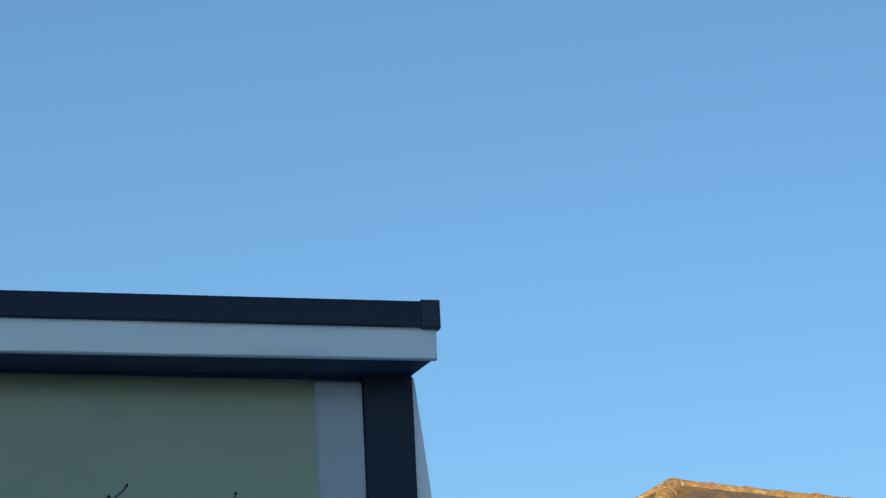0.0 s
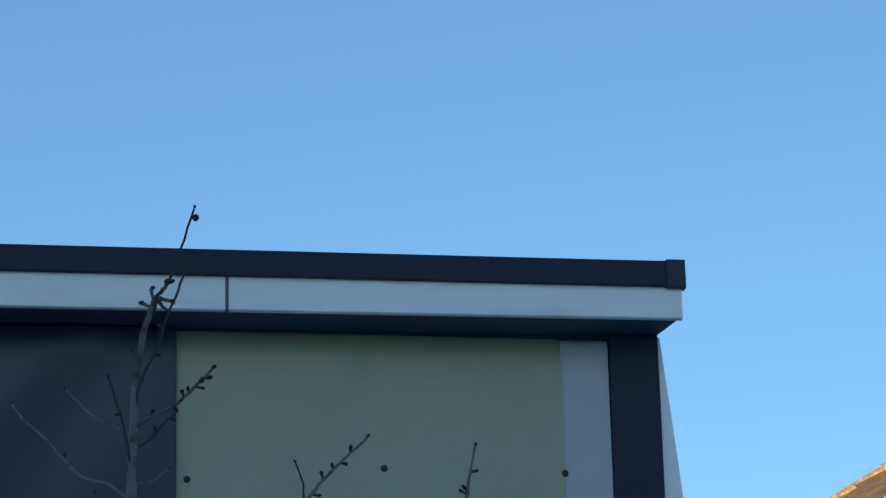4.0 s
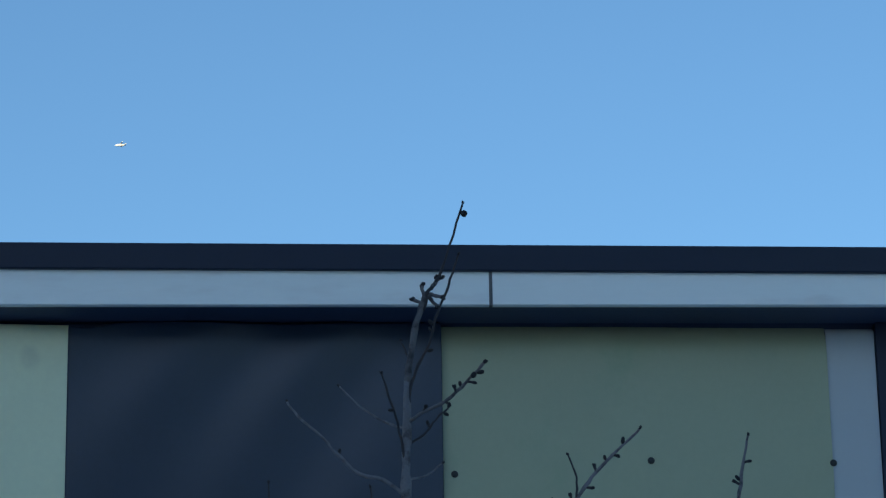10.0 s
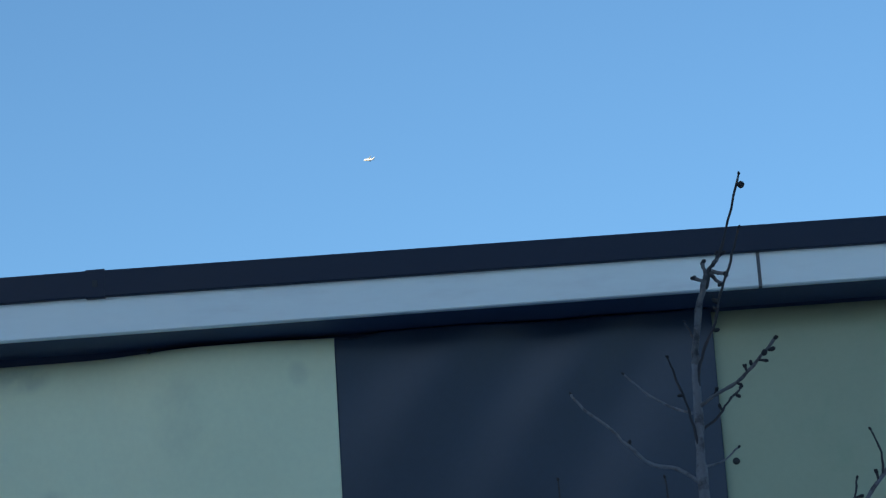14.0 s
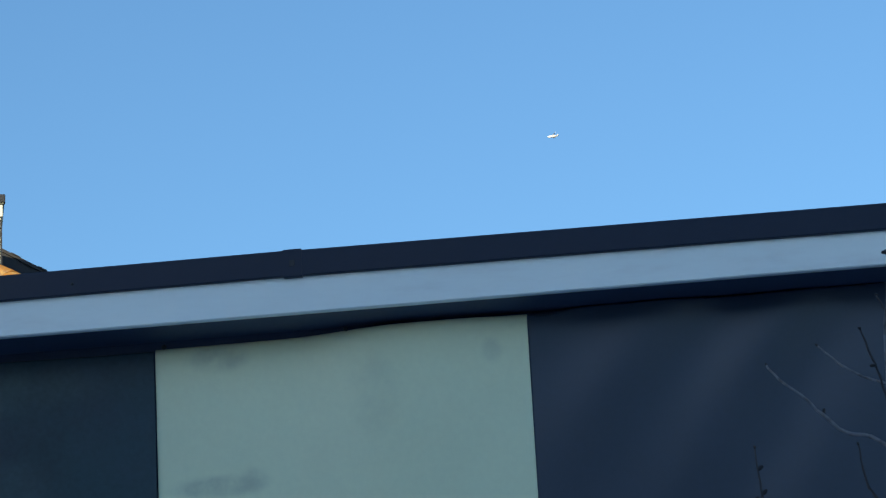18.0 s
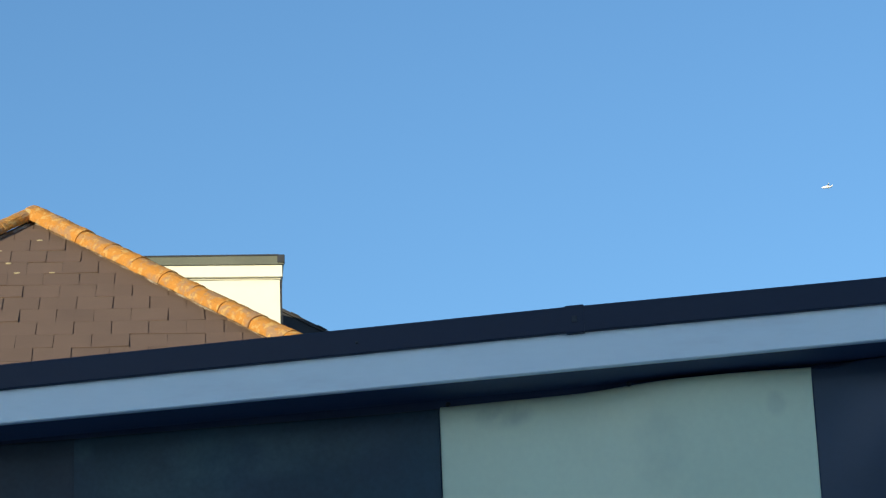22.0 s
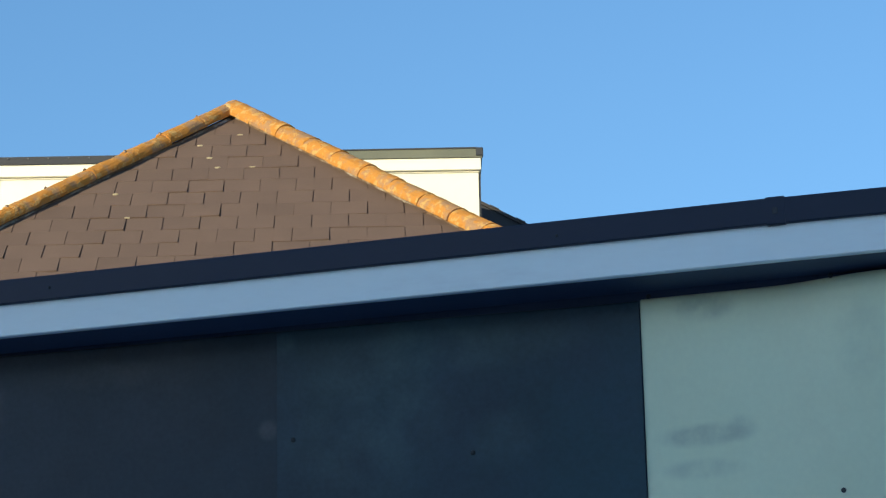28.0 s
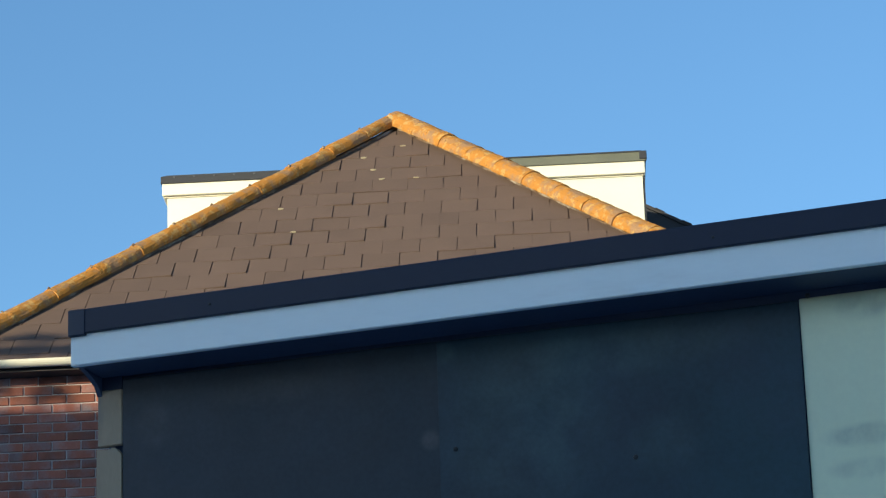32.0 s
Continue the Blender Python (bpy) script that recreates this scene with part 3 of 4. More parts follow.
part("soffit", box(-0.88, 6.05, EAVE_B + 0.03, 0.002, 7.80, 7.815), M_EAVE, house, "dark eaves soffit")
part("eave_board", box(-0.89, 6.06, EAVE_B + 0.03, EAVE_B + 0.05, 7.79, 7.875), M_EAVE, house)


def half_round(x0, x1, y, z, r, name, mat, parent, label=""):
    bm = bmesh.new()
    n = 10
    ra = []
    for x in (x0, x1):
        ra.append([bm.verts.new((x, y - r * math.cos(math.pi * i / n), z - r * math.sin(math.pi * i / n))) for i in range(n + 1)])
    for i in range(n):
        bm.faces.new((ra[0][i], ra[0][i + 1], ra[1][i + 1], ra[1][i]))
    bm.faces.new(ra[0])
    bm.faces.new(list(reversed(ra[1])))
    bm.faces.new((ra[0][0], ra[1][0], ra[1][n], ra[0][n]))
    return part(name, bm, mat, parent, label, smooth=False)


half_round(-0.96, 6.1, EAVE_B - 0.025, 7.862, 0.052, "gutter", M_GUTTER, house, "white half-round gutter")

# roof slopes under the tiles
ridge_end = Vector((APEX.x, 9.3, APEX.z))
bm = bmesh.new()
v = {k: bm.verts.new(c) for k, c in {"fl": (A_L, EAVE_B, EAVE_Z), "fr": (A_R, EAVE_B, EAVE_Z), "bl": (A_L, 9.8, EAVE_Z), "br": (A_R, 9.8, EAVE_Z),
                                     "a": APEX, "r": (APEX.x, 9.8, APEX.z)}.items()}
for f in (("fl", "fr", "a"), ("fr", "br", "r", "a"), ("bl", "fl", "a", "r"), ("br", "bl", "r"), ("bl", "br", "fr", "fl")):
    bm.faces.new([v[k] for k in f])
roof = part("roof", bm, M_TILE_UNDER, house, "hipped roof under the tiles")

# dormer across the ridge
dormer = part("dormer", box(0.354, 4.842, 4.30, 7.6, 8.6, 10.72), M_RENDER, house, "flat-roofed dormer in cream-white boards")
part("dormer_fascia", box(0.311, 4.868, 4.25, 7.65, 10.705, 10.826, bevel=0.004), M_RENDER, dormer, "cream-white dormer fascia")
part("bead", box(0.330, 4.852, 4.285, 7.62, 10.690, 10.7025), M_GUTTER, dormer)
bm = prism([(2.40, 10.822), (4.880, 10.822), (4.880, 10.895), (4.80, 10.905), (2.40, 10.897)], 4.23, 7.7, lambda p, q, r: (p, r, q))
part("flat_roof", bm, M_LEAD, dormer, "grey-green flat roof edge")
bm = prism([(0.300, 10.820), (2.397, 10.820), (2.397, 10.897), (0.36, 10.895), (0.300, 10.885)], 4.23, 7.7, lambda p, q, r: (p, r, q))
part("flat_roof", bm, M_SLATE, dormer, "dark slate-grey flat roof edge")
bm = prism([(2.40, 10.898), (4.835, 10.906), (4.835, 10.919), (2.40, 10.910)], 4.222, 7.7, lambda p, q, r: (p, r, q))
part("top_strip", bm, M_SLATE, dormer, "dark strip along the roof edge")
part("end_flashing", box(4.82, 4.890, 4.218, 4.30, 10.835, 10.915, bevel=0.006), M_SLATE, dormer)
# dark strip stands in for the shade on the dormer's side return
part("corner_post", box(4.8435, 4.862, 4.31, 4.40, 9.0, 10.688), M_SLATE, dormer)
for i in range(5):
    part("clip", box(0.42 + i * 0.19, 0.435 + i * 0.19, 4.222, 4.23, 10.87, 10.882), M_JOINT, dormer)

# dark slope of the roof behind the dormer
bm = prism([(4.70, 11.055), (6.9, 9.87), (6.9, 7.9), (4.70, 7.9)], 6.0, 8.6, lambda p, q, r: (p, r, q))
rear = part("rear_roof", bm, M_SLATE, house, "dark slate slope behind the dormer")
bm = prism([(4.70, 11.075), (6.95, 9.865), (6.95, 9.83), (4.70, 11.04)], 5.97, 5.998, lambda p, q, r: (p, r, q))
part("verge", bm, M_EAVE, rear)
for i in range(8):
    a = 4.78 + i * 0.26
    part("verge_tile", box(-0.05, 0.05, -0.03, 0.03, -0.005, 0.005), M_SLATE, rear, m=pose(a, 5.98, 11.072 - (a - 4.70) * 0.5386, 0, 28.3, 0))

# brown interlocking tiles on the hip end, laid in broken bond
SLOPE = (APEX.y - EAVE_B) / math.cos(PITCH)
TW, GAUGE = 0.313, 0.313


def to_roof(a, s, n):
    return Vector((a, EAVE_B + s * math.cos(PITCH) - n * math.sin(PITCH), EAVE_Z + s * math.sin(PITCH) + n * math.cos(PITCH)))


def clip_poly(poly, inside, cut):
    out = []
    for p, q in zip(poly, poly[1:] + poly[:1]):
        if inside(p):
            out.append(p)
        if inside(p) != inside(q):
            out.append(cut(p, q))
    return out


def hip_side(a0, sign):
    def d(p):
        return sign * ((p[0] - a0) - (APEX.x - a0) * p[1] / SLOPE)
    inside = lambda p: d(p) >= -1e-9
    cut = lambda p, q: (p[0] + (q[0] - p[0]) * d(p) / (d(p) - d(q)), p[1] + (q[1] - p[1]) * d(p) / (d(p) - d(q)))
    return inside, cut


TILE_PHASE, ROW_PHASE = 0.0665, 0.054
tiles = random.Random(5)
rows_n = int(SLOPE / GAUGE) + 2
for r in range(-1, rows_n):
    s0 = ROW_PHASE + r * GAUGE
    for k in range(-6, 26):
        a0 = TILE_PHASE + (k + 0.5 * (r % 2)) * TW
        lift, skew, gap = tiles.uniform(0.0, 0.0012), tiles.choice((0.0, 0.001, 0.003, 0.003, 0.012)) * tiles.uniform(0.6, 1.2), tiles.choice((0.001, 0.002, 0.003, 0.005, 0.006))
        slot = tiles.choice((0.0006, 0.0006, 0.001, 0.003, 0.008, 0.022))
        turn, slip = tiles.gauss(0, 0.010), tiles.gauss(0, 0.003)
        poly = [(a0 + gap, s0), (a0 + TW - gap, s0), (a0 + TW - gap, s0 + GAUGE - slot), (a0 + gap, s0 + GAUGE - slot)]
        poly = [(a - turn * (s - s0 - GAUGE / 2), s + slip + turn * (a - a0 - TW / 2)) for a, s in poly]
        for a, sg in ((A_L, 1), (A_R, -1)):
            if len(poly) > 2:
                poly = clip_poly(poly, *hip_side(a, sg))
        if len(poly) > 2:
            poly = clip_poly(poly, lambda p: p[1] >= -0.03, lambda p, q: (p[0] + (q[0] - p[0]) * (-0.03 - p[1]) / (q[1] - p[1]), -0.03))
        if len(poly) < 3:
            continue
        bm = bmesh.new()
        top, low = [], []
        for a, s in poly:
            h = 0.0065 + lift + skew * (a - a0) / TW * (1 - 0.8 * (s - s0) / GAUGE)
            o = to_roof(a, s, h)
            top.append(bm.verts.new(o))
            low.append(bm.verts.new(to_roof(a, s, 0.001)))
        bm.faces.new(top)
        bm.faces.new(list(reversed(low)))
        for i in range(len(top)):
            j = (i + 1) % len(top)
            bm.faces.new((top[i], low[i], low[j], top[j]))
        part("roof_tile", bm, M_TILE, roof)
# pale lichen spots on a few tiles
spots = random.Random(3)
for a, s in ((2.65, 4.73), (2.3, 4.44), (2.4, 4.09), (2.49, 3.82), (2.8, 3.82), (1.64, 3.15), (1.79, 2.55)):
    bm = bmesh.new()
    n = 9
    bm.faces.new([bm.verts.new(to_roof(a + 0.030 * spots.uniform(0.6, 1.1) * math.cos(6.283 * i / n), s + 0.020 * spots.uniform(0.5, 1.1) * math.sin(6.283 * i / n), 0.0125)) for i in range(n)])
    g = bmesh.ops.extrude_face_region(bm, geom=bm.faces[:])
    bmesh.ops.translate(bm, verts=[e for e in g["geom"] if isinstance(e, bmesh.types.BMVert)], vec=(0, 0.004, -0.006))
    part("lichen_spot", bm, M_LICHEN_B, roof, "pale lichen spot")


# hip and ridge tiles, overlapping half-rounds
def ridge_mesh(name, length, r0, r1, mat, seed, over=0.0, collar=0.004):
    rr = random.Random(seed)
    bm = bmesh.new()
    n, rings = 12, []
    lift = [(0.0, collar), (0.03, collar), (0.05, 0.3 * collar)] + [(length * f, 0.0) for f in (0.2, 0.34, 0.48, 0.62, 0.76, 0.9)] + [(length + 0.02, -0.002)]
    for x, up in lift:
        r = r0 + (r1 - r0) * x / length + up
        ring = []
        for rad in (r, r - 0.016):
            for i in range(n + 1):
                t = (math.pi + 2 * over) * (i / n) - over
                w = rad + 0.007 * noise.noise(Vector((x * 9, math.cos(t) * 1.6, math.sin(t) * 1.6 + seed * 3.1))) + rr.uniform(-0.002, 0.002)
                ring.append(bm.verts.new((x, -w * math.cos(t) * 1.05, w * math.sin(t) * 0.92)))
        rings.append(ring)
    m = n + 1
    for a, b in zip(rings, rings[1:]):
        for i in range(n):
            bm.faces.new((a[i], a[i + 1], b[i + 1], b[i]))
            bm.faces.new((a[m + i], b[m + i], b[m + i + 1], a[m + i + 1]))
        for i in (0, n):
            bm.faces.new((a[i], b[i], b[m + i], a[m + i]))
    for ring in (rings[0], rings[-1]):
        for i in range(n):
            bm.faces.new((ring[i], ring[i + 1], ring[m + i + 1], ring[m + i]))
    bmesh.ops.recalc_face_normals(bm, faces=bm.faces)
    me = bpy.data.meshes.new(name)
    bm.to_mesh(me)
    bm.free()
    me.materials.append(mat)
    return me


HIP_MESHES_L = [ridge_mesh("hip_tile", 0.55, 0.090, 0.087, M_LICHEN, s, 0.35, 0.0008) for s in range(10, 14)]
HIP_MESHES = [ridge_mesh("hip_tile", 0.46, 0.120, 0.116, M_LICHEN, s, 0.2, 0.002) for s in range(4)]


bm = bmesh.new()
bmesh.ops.create_icosphere(bm, subdivisions=2, radius=0.014)
for vv in bm.verts:
    vv.co *= 1 + 0.5 * noise.noise(vv.co * 60)
TUFT = bpy.data.meshes.new("moss_tuft")
bm.to_mesh(TUFT)
bm.free()
TUFT.materials.append(M_BED)


def hip_line(p0, p1, parent, meshes, name="hip_tile", step=0.45, up=Vector((0, 0, 1)), lift=0.0, level=False, tufts=False):
    """Tiles from the foot p0 to the head p1, each with its lower end over the one below."""
    d = (p1 - p0).normalized()
    y = up.cross(d).normalized()
    z = d.cross(y)
    rr = random.Random(int(p0.x * 100))
    n = int((p1 - p0).length / step)
    first = 0.0 if level else (p1 - p0).length - (n + 1) * step
    for i in range(n + 1):
        o = p0 + d * (first + i * step) + z * (lift + rr.uniform(-0.004, 0.006))
        m = Matrix((d, y, z)).transposed().to_4x4()
        m.translation = o
        m = m @ pose(0, 0, 0, rr.uniform(-3, 3), rr.uniform(0.2, 0.8), rr.uniform(-1, 1))
        shared(name, meshes[i % len(meshes)], parent, m)
        if tufts:
            shared("moss_tuft", TUFT, parent, m @ pose(rr.uniform(-0.01, 0.02), rr.uniform(-0.02, 0.01), 0.084, 0, 0, rr.uniform(0, 360)))


hip_line(Vector((A_L, EAVE_B, EAVE_Z)), APEX + Vector((0, 0, 0.027)), roof, HIP_MESHES_L, step=0.55, lift=0.026, tufts=True)
hip_line(Vector((A_R, EAVE_B, EAVE_Z)), APEX, roof, HIP_MESHES, step=0.46, lift=0.036)
hip_line(Vector((APEX.x, APEX.y - 0.05, APEX.z)), ridge_end, roof, HIP_MESHES, name="ridge_tile", step=0.46, lift=0.0, level=True)
bm = bmesh.new()
bmesh.ops.create_uvsphere(bm, u_segments=14, v_segments=10, radius=0.15)
for vv in bm.verts:
    vv.co *= 1 + 0.16 * noise.noise(vv.co * 9)
    vv.co.z *= 0.62
part("apex_cap", bm, M_CAPM, roof, "pale mortar cap at the apex", Matrix.Translation(APEX + Vector((0.03, -0.02, 0.012))), True)
# mortar bedding along the hips, its brown darkened for shade below the tiles
for a0, sg in ((A_L, 1), (A_R, -1)):
    foot = Vector((a0, EAVE_B, EAVE_Z))
    d = (APEX - foot).normalized()
    side = Vector((0, 0, 1)).cross(d).normalized()
    nrm = d.cross(side)
    bm = bmesh.new()
    bed = random.Random(9)
    ra = []
    for i in range(90):
        o = foot + d * (((APEX - foot).length - 0.05) * i / 89)
        w, u = (0.062 if sg > 0 else 0.080) + bed.uniform(-0.010, 0.012), (0.060 if sg > 0 else 0.046) + bed.uniform(-0.008, 0.008)
        head = 0.0 if sg > 0 else 0.026
        ra.append([bm.verts.new(o + side * a + nrm * b) for a, b in ((-w, head), (u, head), (u + 0.008, -0.09), (-w - 0.008, -0.09))])
    for p, q in zip(ra, ra[1:]):
        for i in range(4):
            bm.faces.new((p[i], p[(i + 1) % 4], q[(i + 1) % 4], q[i]))
    bm.faces.new(ra[0])
    bm.faces.new(list(reversed(ra[-1])))
    part("mortar_bed", bm, M_BED, roof, "brown mortar bedding, darkened for shade")

# bricks near the corner, each on its own, stretcher bond; the rest of the top of the wall joined
brick_mesh = bpy.data.meshes.new("brick")
bm = box(-0.1075, 0.1075, -0.014, 0.03, -0.0325, 0.0325, bevel=0.004)
bm.to_mesh(brick_mesh)
bm.free()
brick_mesh.materials.append(M_BRICK)
wall_ob = next(o for o in house.children if o.name.startswith("wall"))
rest = bmesh.new()
rb = random.Random(21)
for c in range(30):
    z = 7.765 - c * 0.075
    for k in range(28):
        a = -0.39 + (k + 0.5 * (c % 2)) * 0.225
        if a > 5.7:
            continue
        if a < 1.5 and c < 27:
            ob = shared("brick", brick_mesh, wall_ob, pose(a + rb.uniform(-0.002, 0.002), 0.004 + rb.uniform(-0.002, 0.002), z, rb.uniform(-0.6, 0.6), rb.uniform(-0.4, 0.4), 0))
        else:
            add_box(rest, a - 0.1075, a + 0.1075, -0.010, 0.03, z - 0.0325, z + 0.0325)
tagged(part("bricks", rest, M_BRICK, wall_ob, "red-brown bricks in stretcher bond"), kind="stuff")

# ---- the second hipped house beyond the other end ----
H2 = pose(9.160, 28.532, 0, 0, 0, 18)
house2 = thing("hipped_house", "house with a lichen-orange hipped tile roof in low sun", "house", H2)
ZA, RUN, P2 = 9.02, 4.2, math.tan(radians(35))
ZE = ZA - RUN * P2
part("wall", box(-RUN + 0.35, 9.0, -RUN + 0.35, RUN - 0.35, 0.0, ZE), M_BRICK, house2, "red-brown brick wall")
bm = bmesh.new()
v = [bm.verts.new(c) for c in ((-RUN, -RUN, ZE), (9.4, -RUN, ZE), (9.4, RUN, ZE), (-RUN, RUN, ZE), (0, 0, ZA), (9.4, 0, ZA))]
for f in ((0, 1, 5, 4), (0, 4, 3), (3, 4, 5, 2), (1, 2, 5), (0, 3, 2, 1)):
    bm.faces.new([v[i] for i in f])
roof2 = part("roof", bm, M_TILE_UNDER, house2, "hipped roof under the tiles")
tiles2 = random.Random(8)
SL2 = RUN / math.cos(radians(35))
low_rest = bmesh.new()


def slope_tiles(to_world, half, length, skip_rows):
    """Courses on a slope whose edges close in at 45 degrees from -half on one side (and from length on the other where given)."""
    n = int(SL2 / 0.33)
    for r in range(n):
        s0 = SL2 - (r + 1) * 0.33
        inset = RUN * s0 / SL2
        lo, hi = -RUN + inset, (length if length else RUN - inset)
        k = 0
        a = lo - (0.5 * (r % 2)) * 0.33
        while a < hi:
            a0, a1 = max(a, lo) + 0.002, min(a + 0.33, hi) - 0.002
            a += 0.33
            if a1 - a0 < 0.03:
                continue
            h = 0.05 + tiles2.uniform(0, 0.012)
            top_in = RUN * min(s0 + 0.33, SL2) / SL2
            b0, b1 = max(a0, -RUN + top_in), min(a1, length if length else RUN - top_in)
            b0 = min(b0, a1 - 0.004)
            b1 = max(b1, b0 + 0.004)
            tgt = bmesh.new() if r < skip_rows and a0 < 3.0 else low_rest
            top = [tgt.verts.new(to_world(x, s, n_)) for x, s, n_ in ((a0, s0, h), (a1, s0, h), (b1, s0 + 0.33, h - 0.03), (b0, s0 + 0.33, h - 0.03))]
            bot = [tgt.verts.new(to_world(x, s, 0.003)) for x, s in ((a0, s0), (a1, s0), (b1, s0 + 0.33), (b0, s0 + 0.33))]
            tgt.faces.new(top)
            tgt.faces.new(list(reversed(bot)))
            for i in range(4):
                j = (i + 1) % 4
                tgt.faces.new((top[i], bot[i], bot[j], top[j]))
            if tgt is not low_rest:
                part("roof_tile", tgt, M_TILE_R, roof2)


C35, S35 = math.cos(radians(35)), math.sin(radians(35))
slope_tiles(lambda a, s, n: Vector((a, -RUN + s * C35 - n * S35, ZE + s * S35 + n * C35)), RUN, 9.4, 6)
slope_tiles(lambda a, s, n: Vector((-RUN + s * C35 - n * S35, -a, ZE + s * S35 + n * C35)), RUN, None, 6)
tagged(part("lower_tiles", low_rest, M_TILE_R, roof2), kind="stuff")
HIP2 = [ridge_mesh("hip_tile", 0.45, 0.105, 0.100, M_LICHEN_FAR, s) for s in range(5, 7)]
hip_line(Vector((-RUN, -RUN, ZE)), Vector((0, 0, ZA)), roof2, HIP2, lift=-0.015)
hip_line(Vector((-RUN, RUN, ZE)), Vector((0, 0, ZA)), roof2, HIP2, lift=-0.015)
hip_line(Vector((0, 0, ZA)), Vector((9.4, 0, ZA)), roof2, HIP2, name="ridge_tile", lift=-0.034, level=True)

# ---- the bare sapling in front of the cladding ----
sapling = thing("sapling", "slender bare young tree with dark buds, in winter", "tree", pose(0.1925, 3.75, -0.0045))
rt = random.Random(4)


def bud(parent, p, r, d, tips=2, long=1.9):
    """A cluster of pointed bud scales that part at the tip."""
    bm = bmesh.new()
    for k in range(tips):
        g = bmesh.ops.create_icosphere(bm, subdivisions=2, radius=r * (0.78 if tips > 1 else 1.0))
        lean = Euler((rt.uniform(-0.3, 0.3), (k - (tips - 1) / 2) * 0.9 + rt.uniform(-0.2, 0.2), 0)).to_matrix()
        for vv in g["verts"]:
            vv.co *= 1 + 0.2 * noise.noise(vv.co * 300 + Vector(p) * 50 + Vector((k, 0, 0)))
            vv.co.z = vv.co.z * long + r * 0.5
            vv.co = lean @ vv.co
    q = Vector(d).to_track_quat("Z", "Y").to_matrix().to_4x4()
    part("bud", bm, M_BUD, parent, "", Matrix.Translation(p) @ q, True)


def limb(name, pts, r0, r1, depth, mat, parent, buds=(), label="", spurs=0, bend=1.0):
    """A limb through (x, z) pairs at that depth from the trunk's plane, with knobbly short spurs and buds."""
    if name == "branch":
        r0, r1 = r0 * 0.78, r1 * 0.78
    fine = []
    n = len(pts)
    for i in range(n - 1):
        for k in range(4):
            f = k / 4
            p0, p1, p2, p3 = (Vector(pts[min(max(i + j, 0), n - 1)]) for j in (-1, 0, 1, 2))
            fine.append(0.5 * ((2 * p1) + (p2 - p0) * f + (2 * p0 - 5 * p1 + 4 * p2 - p3) * f * f + (3 * p1 - p0 - 3 * p2 + p3) * f ** 3))
    fine.append(Vector(pts[-1]))
    m = len(fine) - 1
    place = [Vector((p.x - 0.18 + rt.uniform(-1, 1) * 0.0009, depth * i / m + rt.uniform(-1, 1) * 0.0008, p.y)) for i, p in enumerate(fine)]
    radii = [(r0 + (r1 - r0) * (i / m) ** bend) * (1 + rt.uniform(-0.14, 0.20)) for i in range(m + 1)]
    ob = part(name, tube(place, radii), mat, parent, label, smooth=True)
    for f in buds:
        i = min(int(f * m), m - 1)
        d = (place[i + 1] - place[i]).normalized()
        s = Vector((d.z, 0.3, -d.x)) * (1 if rt.random() < 0.5 else -1)
        bud(ob, place[i] + s * (radii[i] + 0.0015), 0.0018 + rt.uniform(0, 0.0010), s + d * 0.8, 1)
    if name != "trunk":
        bud(ob, place[-1], max(r1 * 1.5, 0.0020), place[-1] - place[-2])
    for k in range(spurs):
        i = int((0.25 + 0.7 * (k + rt.random() * 0.6) / max(spurs, 1)) * m)
        i = min(i, m - 1)
        d = (place[i + 1] - place[i]).normalized()
        s = (Vector((d.z, rt.uniform(-0.5, 0.5), -d.x)) * (1 if k % 2 else -1) + d * rt.uniform(0.2, 0.9)).normalized()
        L = rt.uniform(0.006, 0.012)
        part("spur", tube([place[i], place[i] + s * L * 0.6, place[i] + s * L], [0.0019, 0.0017, 0.0021], 6), M_TWIG, ob, smooth=True)
        bud(ob, place[i] + s * L * 0.9, 0.0026, s)
    return ob


limb("trunk", [(0.18, 0.0), (0.183, 1.2), (0.181, 2.2), (0.181, 2.464), (0.181, 2.537), (0.183, 2.597), (0.185, 2.650)],
             0.0105, 0.0054, 0.0, M_BARK, sapling, bend=0.5, label="grey-brown slender trunk")
limb("trunk", [(0.1848, 2.644), (0.187, 2.675), (0.198, 2.730), (0.2095, 2.763)], 0.0054, 0.0040, 0.0, M_BARK_TOP, sapling, label="darker young top of the trunk")
limb("leader", [(0.206, 2.745), (0.213, 2.770), (0.221, 2.779), (0.229, 2.797), (0.242, 2.833), (0.260, 2.893)], 0.0028, 0.0013, 0.0, M_TWIG, sapling, (0.55,), spurs=0, label="dark leading shoot")
for x, z, dx, dz in ((0.208, 2.762, -0.004, 0.017), (0.206, 2.752, -0.013, 0.008), (0.214, 2.768, 0.016, -0.004), (0.219, 2.777, 0.008, 0.012), (0.212, 2.765, 0.014, -0.014)):
    limb("spur", [(x, z), (x + dx * 0.6, z + dz * 0.7), (x + dx, z + dz)], 0.0026, 0.0022, rt.uniform(-0.006, 0.006), M_BARK_TOP, sapling)
bud(sapling, Vector((0.2605 - 0.18, -0.002, 2.876)), 0.0046, (0.3, 0, 1), 1, 1.05)
limb("branch", [(0.186, 2.611), (0.189, 2.639), (0.197, 2.667), (0.213, 2.696), (0.222, 2.730), (0.235, 2.763), (0.246, 2.795), (0.251, 2.812)], 0.0028, 0.0016, -0.03, M_TWIG, sapling, (0.4, 0.5, 0.55))
limb("branch", [(0.185, 2.593), (0.205, 2.605), (0.232, 2.616), (0.260, 2.640), (0.282, 2.663)], 0.0034, 0.0024, -0.04, M_BARK_TOP, sapling, (0.72, 0.9), spurs=4)
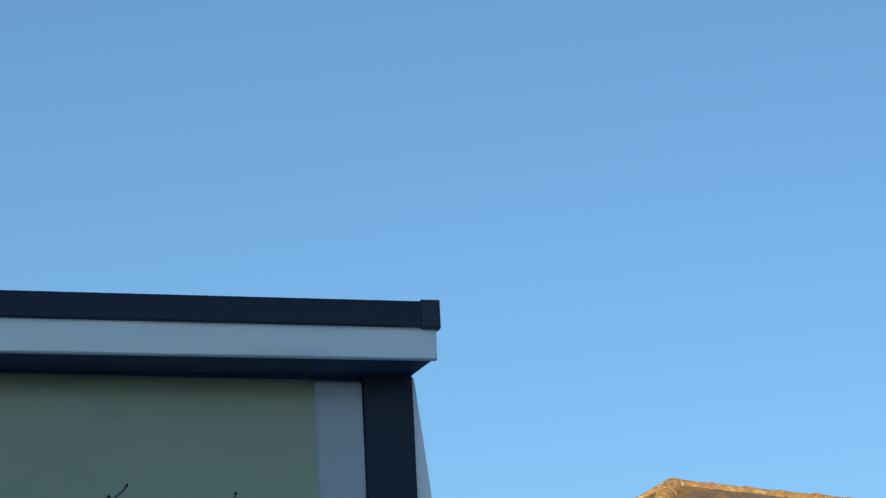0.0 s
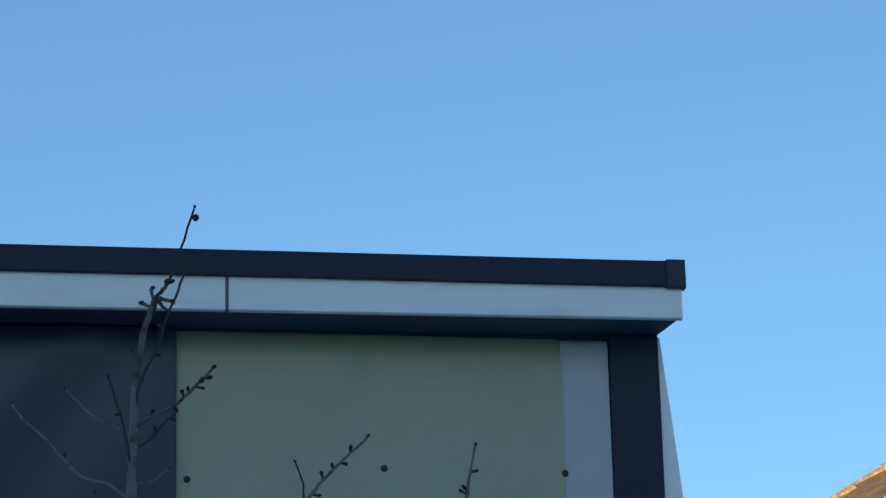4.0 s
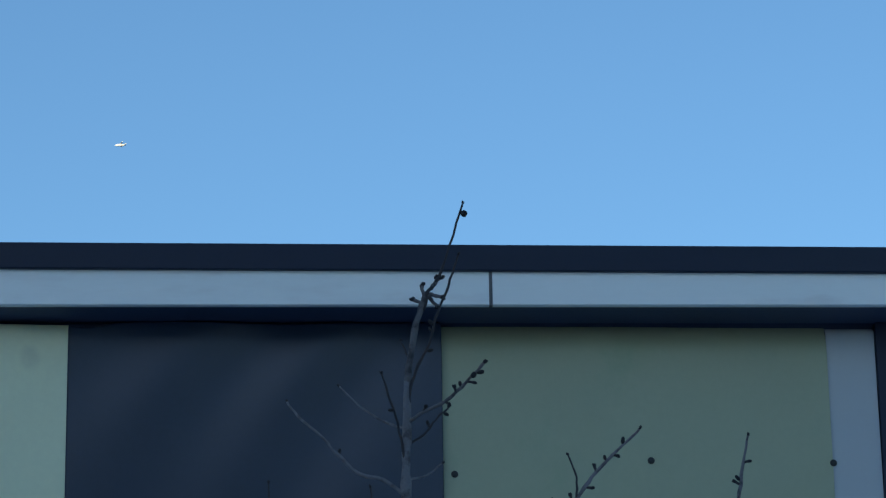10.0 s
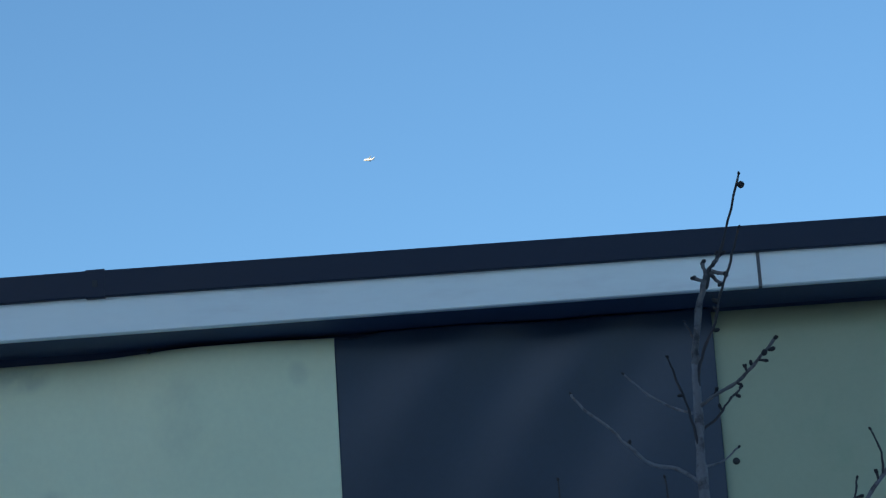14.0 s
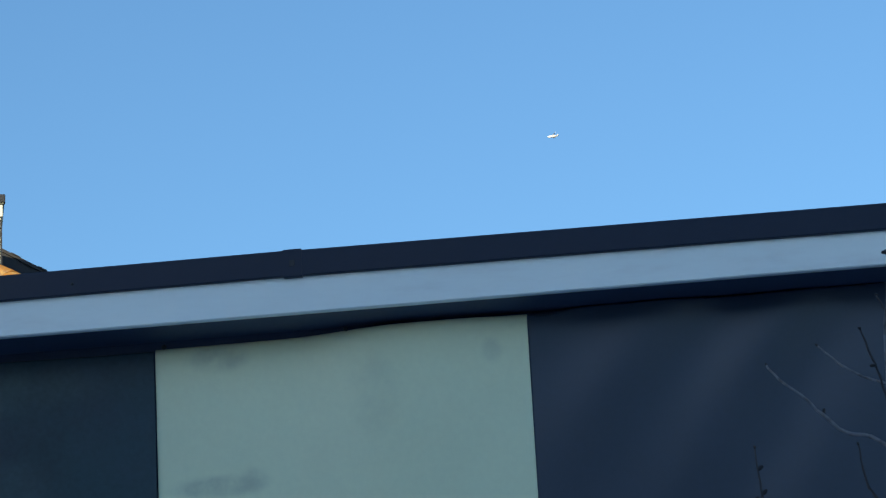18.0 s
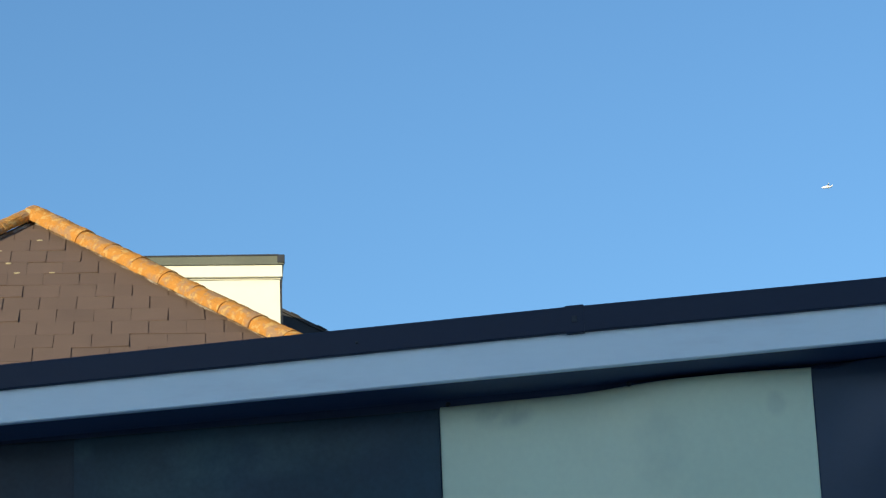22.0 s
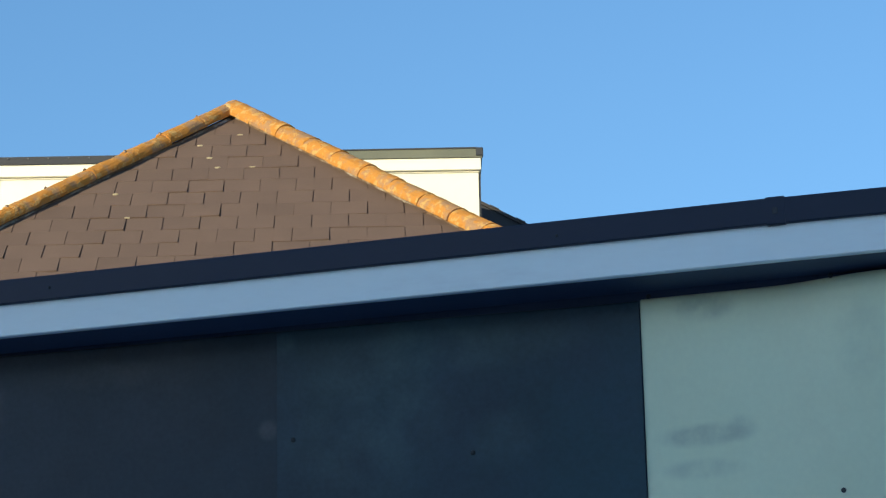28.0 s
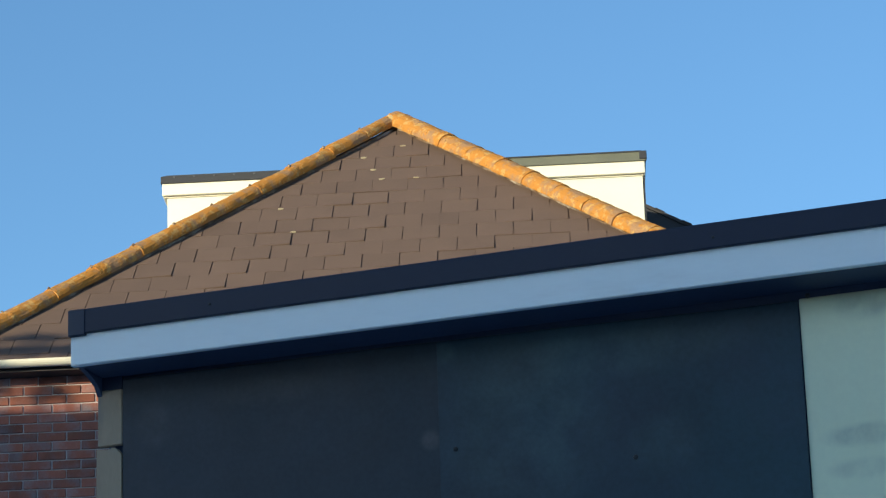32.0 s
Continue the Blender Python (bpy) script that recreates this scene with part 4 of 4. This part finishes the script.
bud(sapling, Vector((0.267 - 0.18, -0.035, 2.645)), 0.0046, (0.6, 0, 1), 2, 1.2)
limb("branch", [(0.185, 2.565), (0.205, 2.579), (0.222, 2.603), (0.240, 2.622)], 0.0026, 0.0016, 0.03, M_TWIG, sapling, (0.9,), spurs=1)
limb("branch", [(0.178, 2.498), (0.152, 2.518), (0.120, 2.527), (0.093, 2.554), (0.070, 2.581), (0.043, 2.606), (0.028, 2.627)], 0.0034, 0.0017, 0.02, M_BARK, sapling, (0.5,), label="long pale side branch")
limb("branch", [(0.180, 2.585), (0.166, 2.593), (0.146, 2.606), (0.119, 2.629), (0.097, 2.656)], 0.0024, 0.0014, 0.05, M_BARK, sapling)
limb("branch", [(0.181, 2.537), (0.173, 2.578), (0.162, 2.615), (0.150, 2.651)], 0.0028, 0.0014, -0.03, M_TWIG, sapling, (0.6,))
limb("branch", [(0.188, 2.665), (0.184, 2.691), (0.177, 2.712)], 0.0022, 0.0013, 0.03, M_TWIG, sapling)
limb("branch", [(0.183, 2.515), (0.187, 2.521), (0.210, 2.530), (0.230, 2.549)], 0.0022, 0.0013, 0.04, M_BARK, sapling)
limb("branch", [(0.182, 2.10), (0.250, 2.28), (0.330, 2.40), (0.379, 2.465), (0.406, 2.500), (0.427, 2.527), (0.457, 2.557), (0.486, 2.585)], 0.0050, 0.0020, 0.0, M_BARK, sapling, (0.8, 0.9), spurs=6)
limb("branch", [(0.400, 2.493), (0.401, 2.520), (0.391, 2.550)], 0.0020, 0.0013, 0.0, M_TWIG, sapling)
limb("branch", [(0.300, 2.355), (0.345, 2.43), (0.362, 2.465), (0.368, 2.490)], 0.0024, 0.0016, 0.0, M_TWIG, sapling, spurs=2)
limb("branch", [(0.182, 1.95), (0.330, 2.12), (0.500, 2.28), (0.585, 2.39), (0.604, 2.468), (0.612, 2.507), (0.617, 2.537), (0.625, 2.573)], 0.0055, 0.0018, -0.01, M_BARK, sapling, (0.75,), spurs=6)
limb("branch", [(0.180, 2.20), (0.080, 2.33), (0.018, 2.42), (0.009, 2.46), (0.004, 2.521)], 0.0036, 0.0014, 0.03, M_TWIG, sapling, (0.8, 0.9), spurs=3)
limb("branch", [(0.181, 2.40), (0.150, 2.44), (0.141, 2.462), (0.135, 2.508)], 0.0026, 0.0014, 0.0, M_TWIG, sapling)

# ---- the aircraft, far off ----
AZ, EL, FAR = radians(-3.26), radians(20.11), 3600.0
pos = Vector((math.sin(AZ) * math.cos(EL), math.cos(AZ) * math.cos(EL), math.sin(EL))) * FAR
plane = thing("aircraft", "small white aircraft high in the blue sky, catching the sun", "aircraft", pose(*pos, -6, -4, 8))
part("fuselage", tube([(-6.6, 0, -0.25), (-6.0, 0, -0.2), (-4.2, 0, 0), (2.8, 0, 0), (5.0, 0, 0.35), (6.6, 0, 0.7)], [0.3, 0.9, 1.45, 1.45, 0.9, 0.3], 14), M_PLANE, plane, smooth=True)
for sg in (-1, 1):
    bm = prism([(-1.4, 0), (0.8, 0), (2.6, 1), (1.8, 1)], 0.0, 1.0, lambda p, q, r: (p, sg * (0.8 + q * 7.0), 0.9 + q * 0.25 + (r - 0.5) * 0.25))
    part("wing", bm, M_PLANE, plane)
    bm = prism([(4.8, 0), (5.9, 0), (6.6, 1), (6.0, 1)], 0.0, 1.0, lambda p, q, r: (p, sg * (0.3 + q * 2.4), 0.6 + (r - 0.5) * 0.15))
    part("tailplane", bm, M_PLANE, plane)
part("fin", prism([(4.3, 0.5), (6.3, 0.5), (6.9, 2.2), (6.0, 2.2)], -0.1, 0.1, lambda p, q, r: (p, r, q)), M_PLANE, plane)
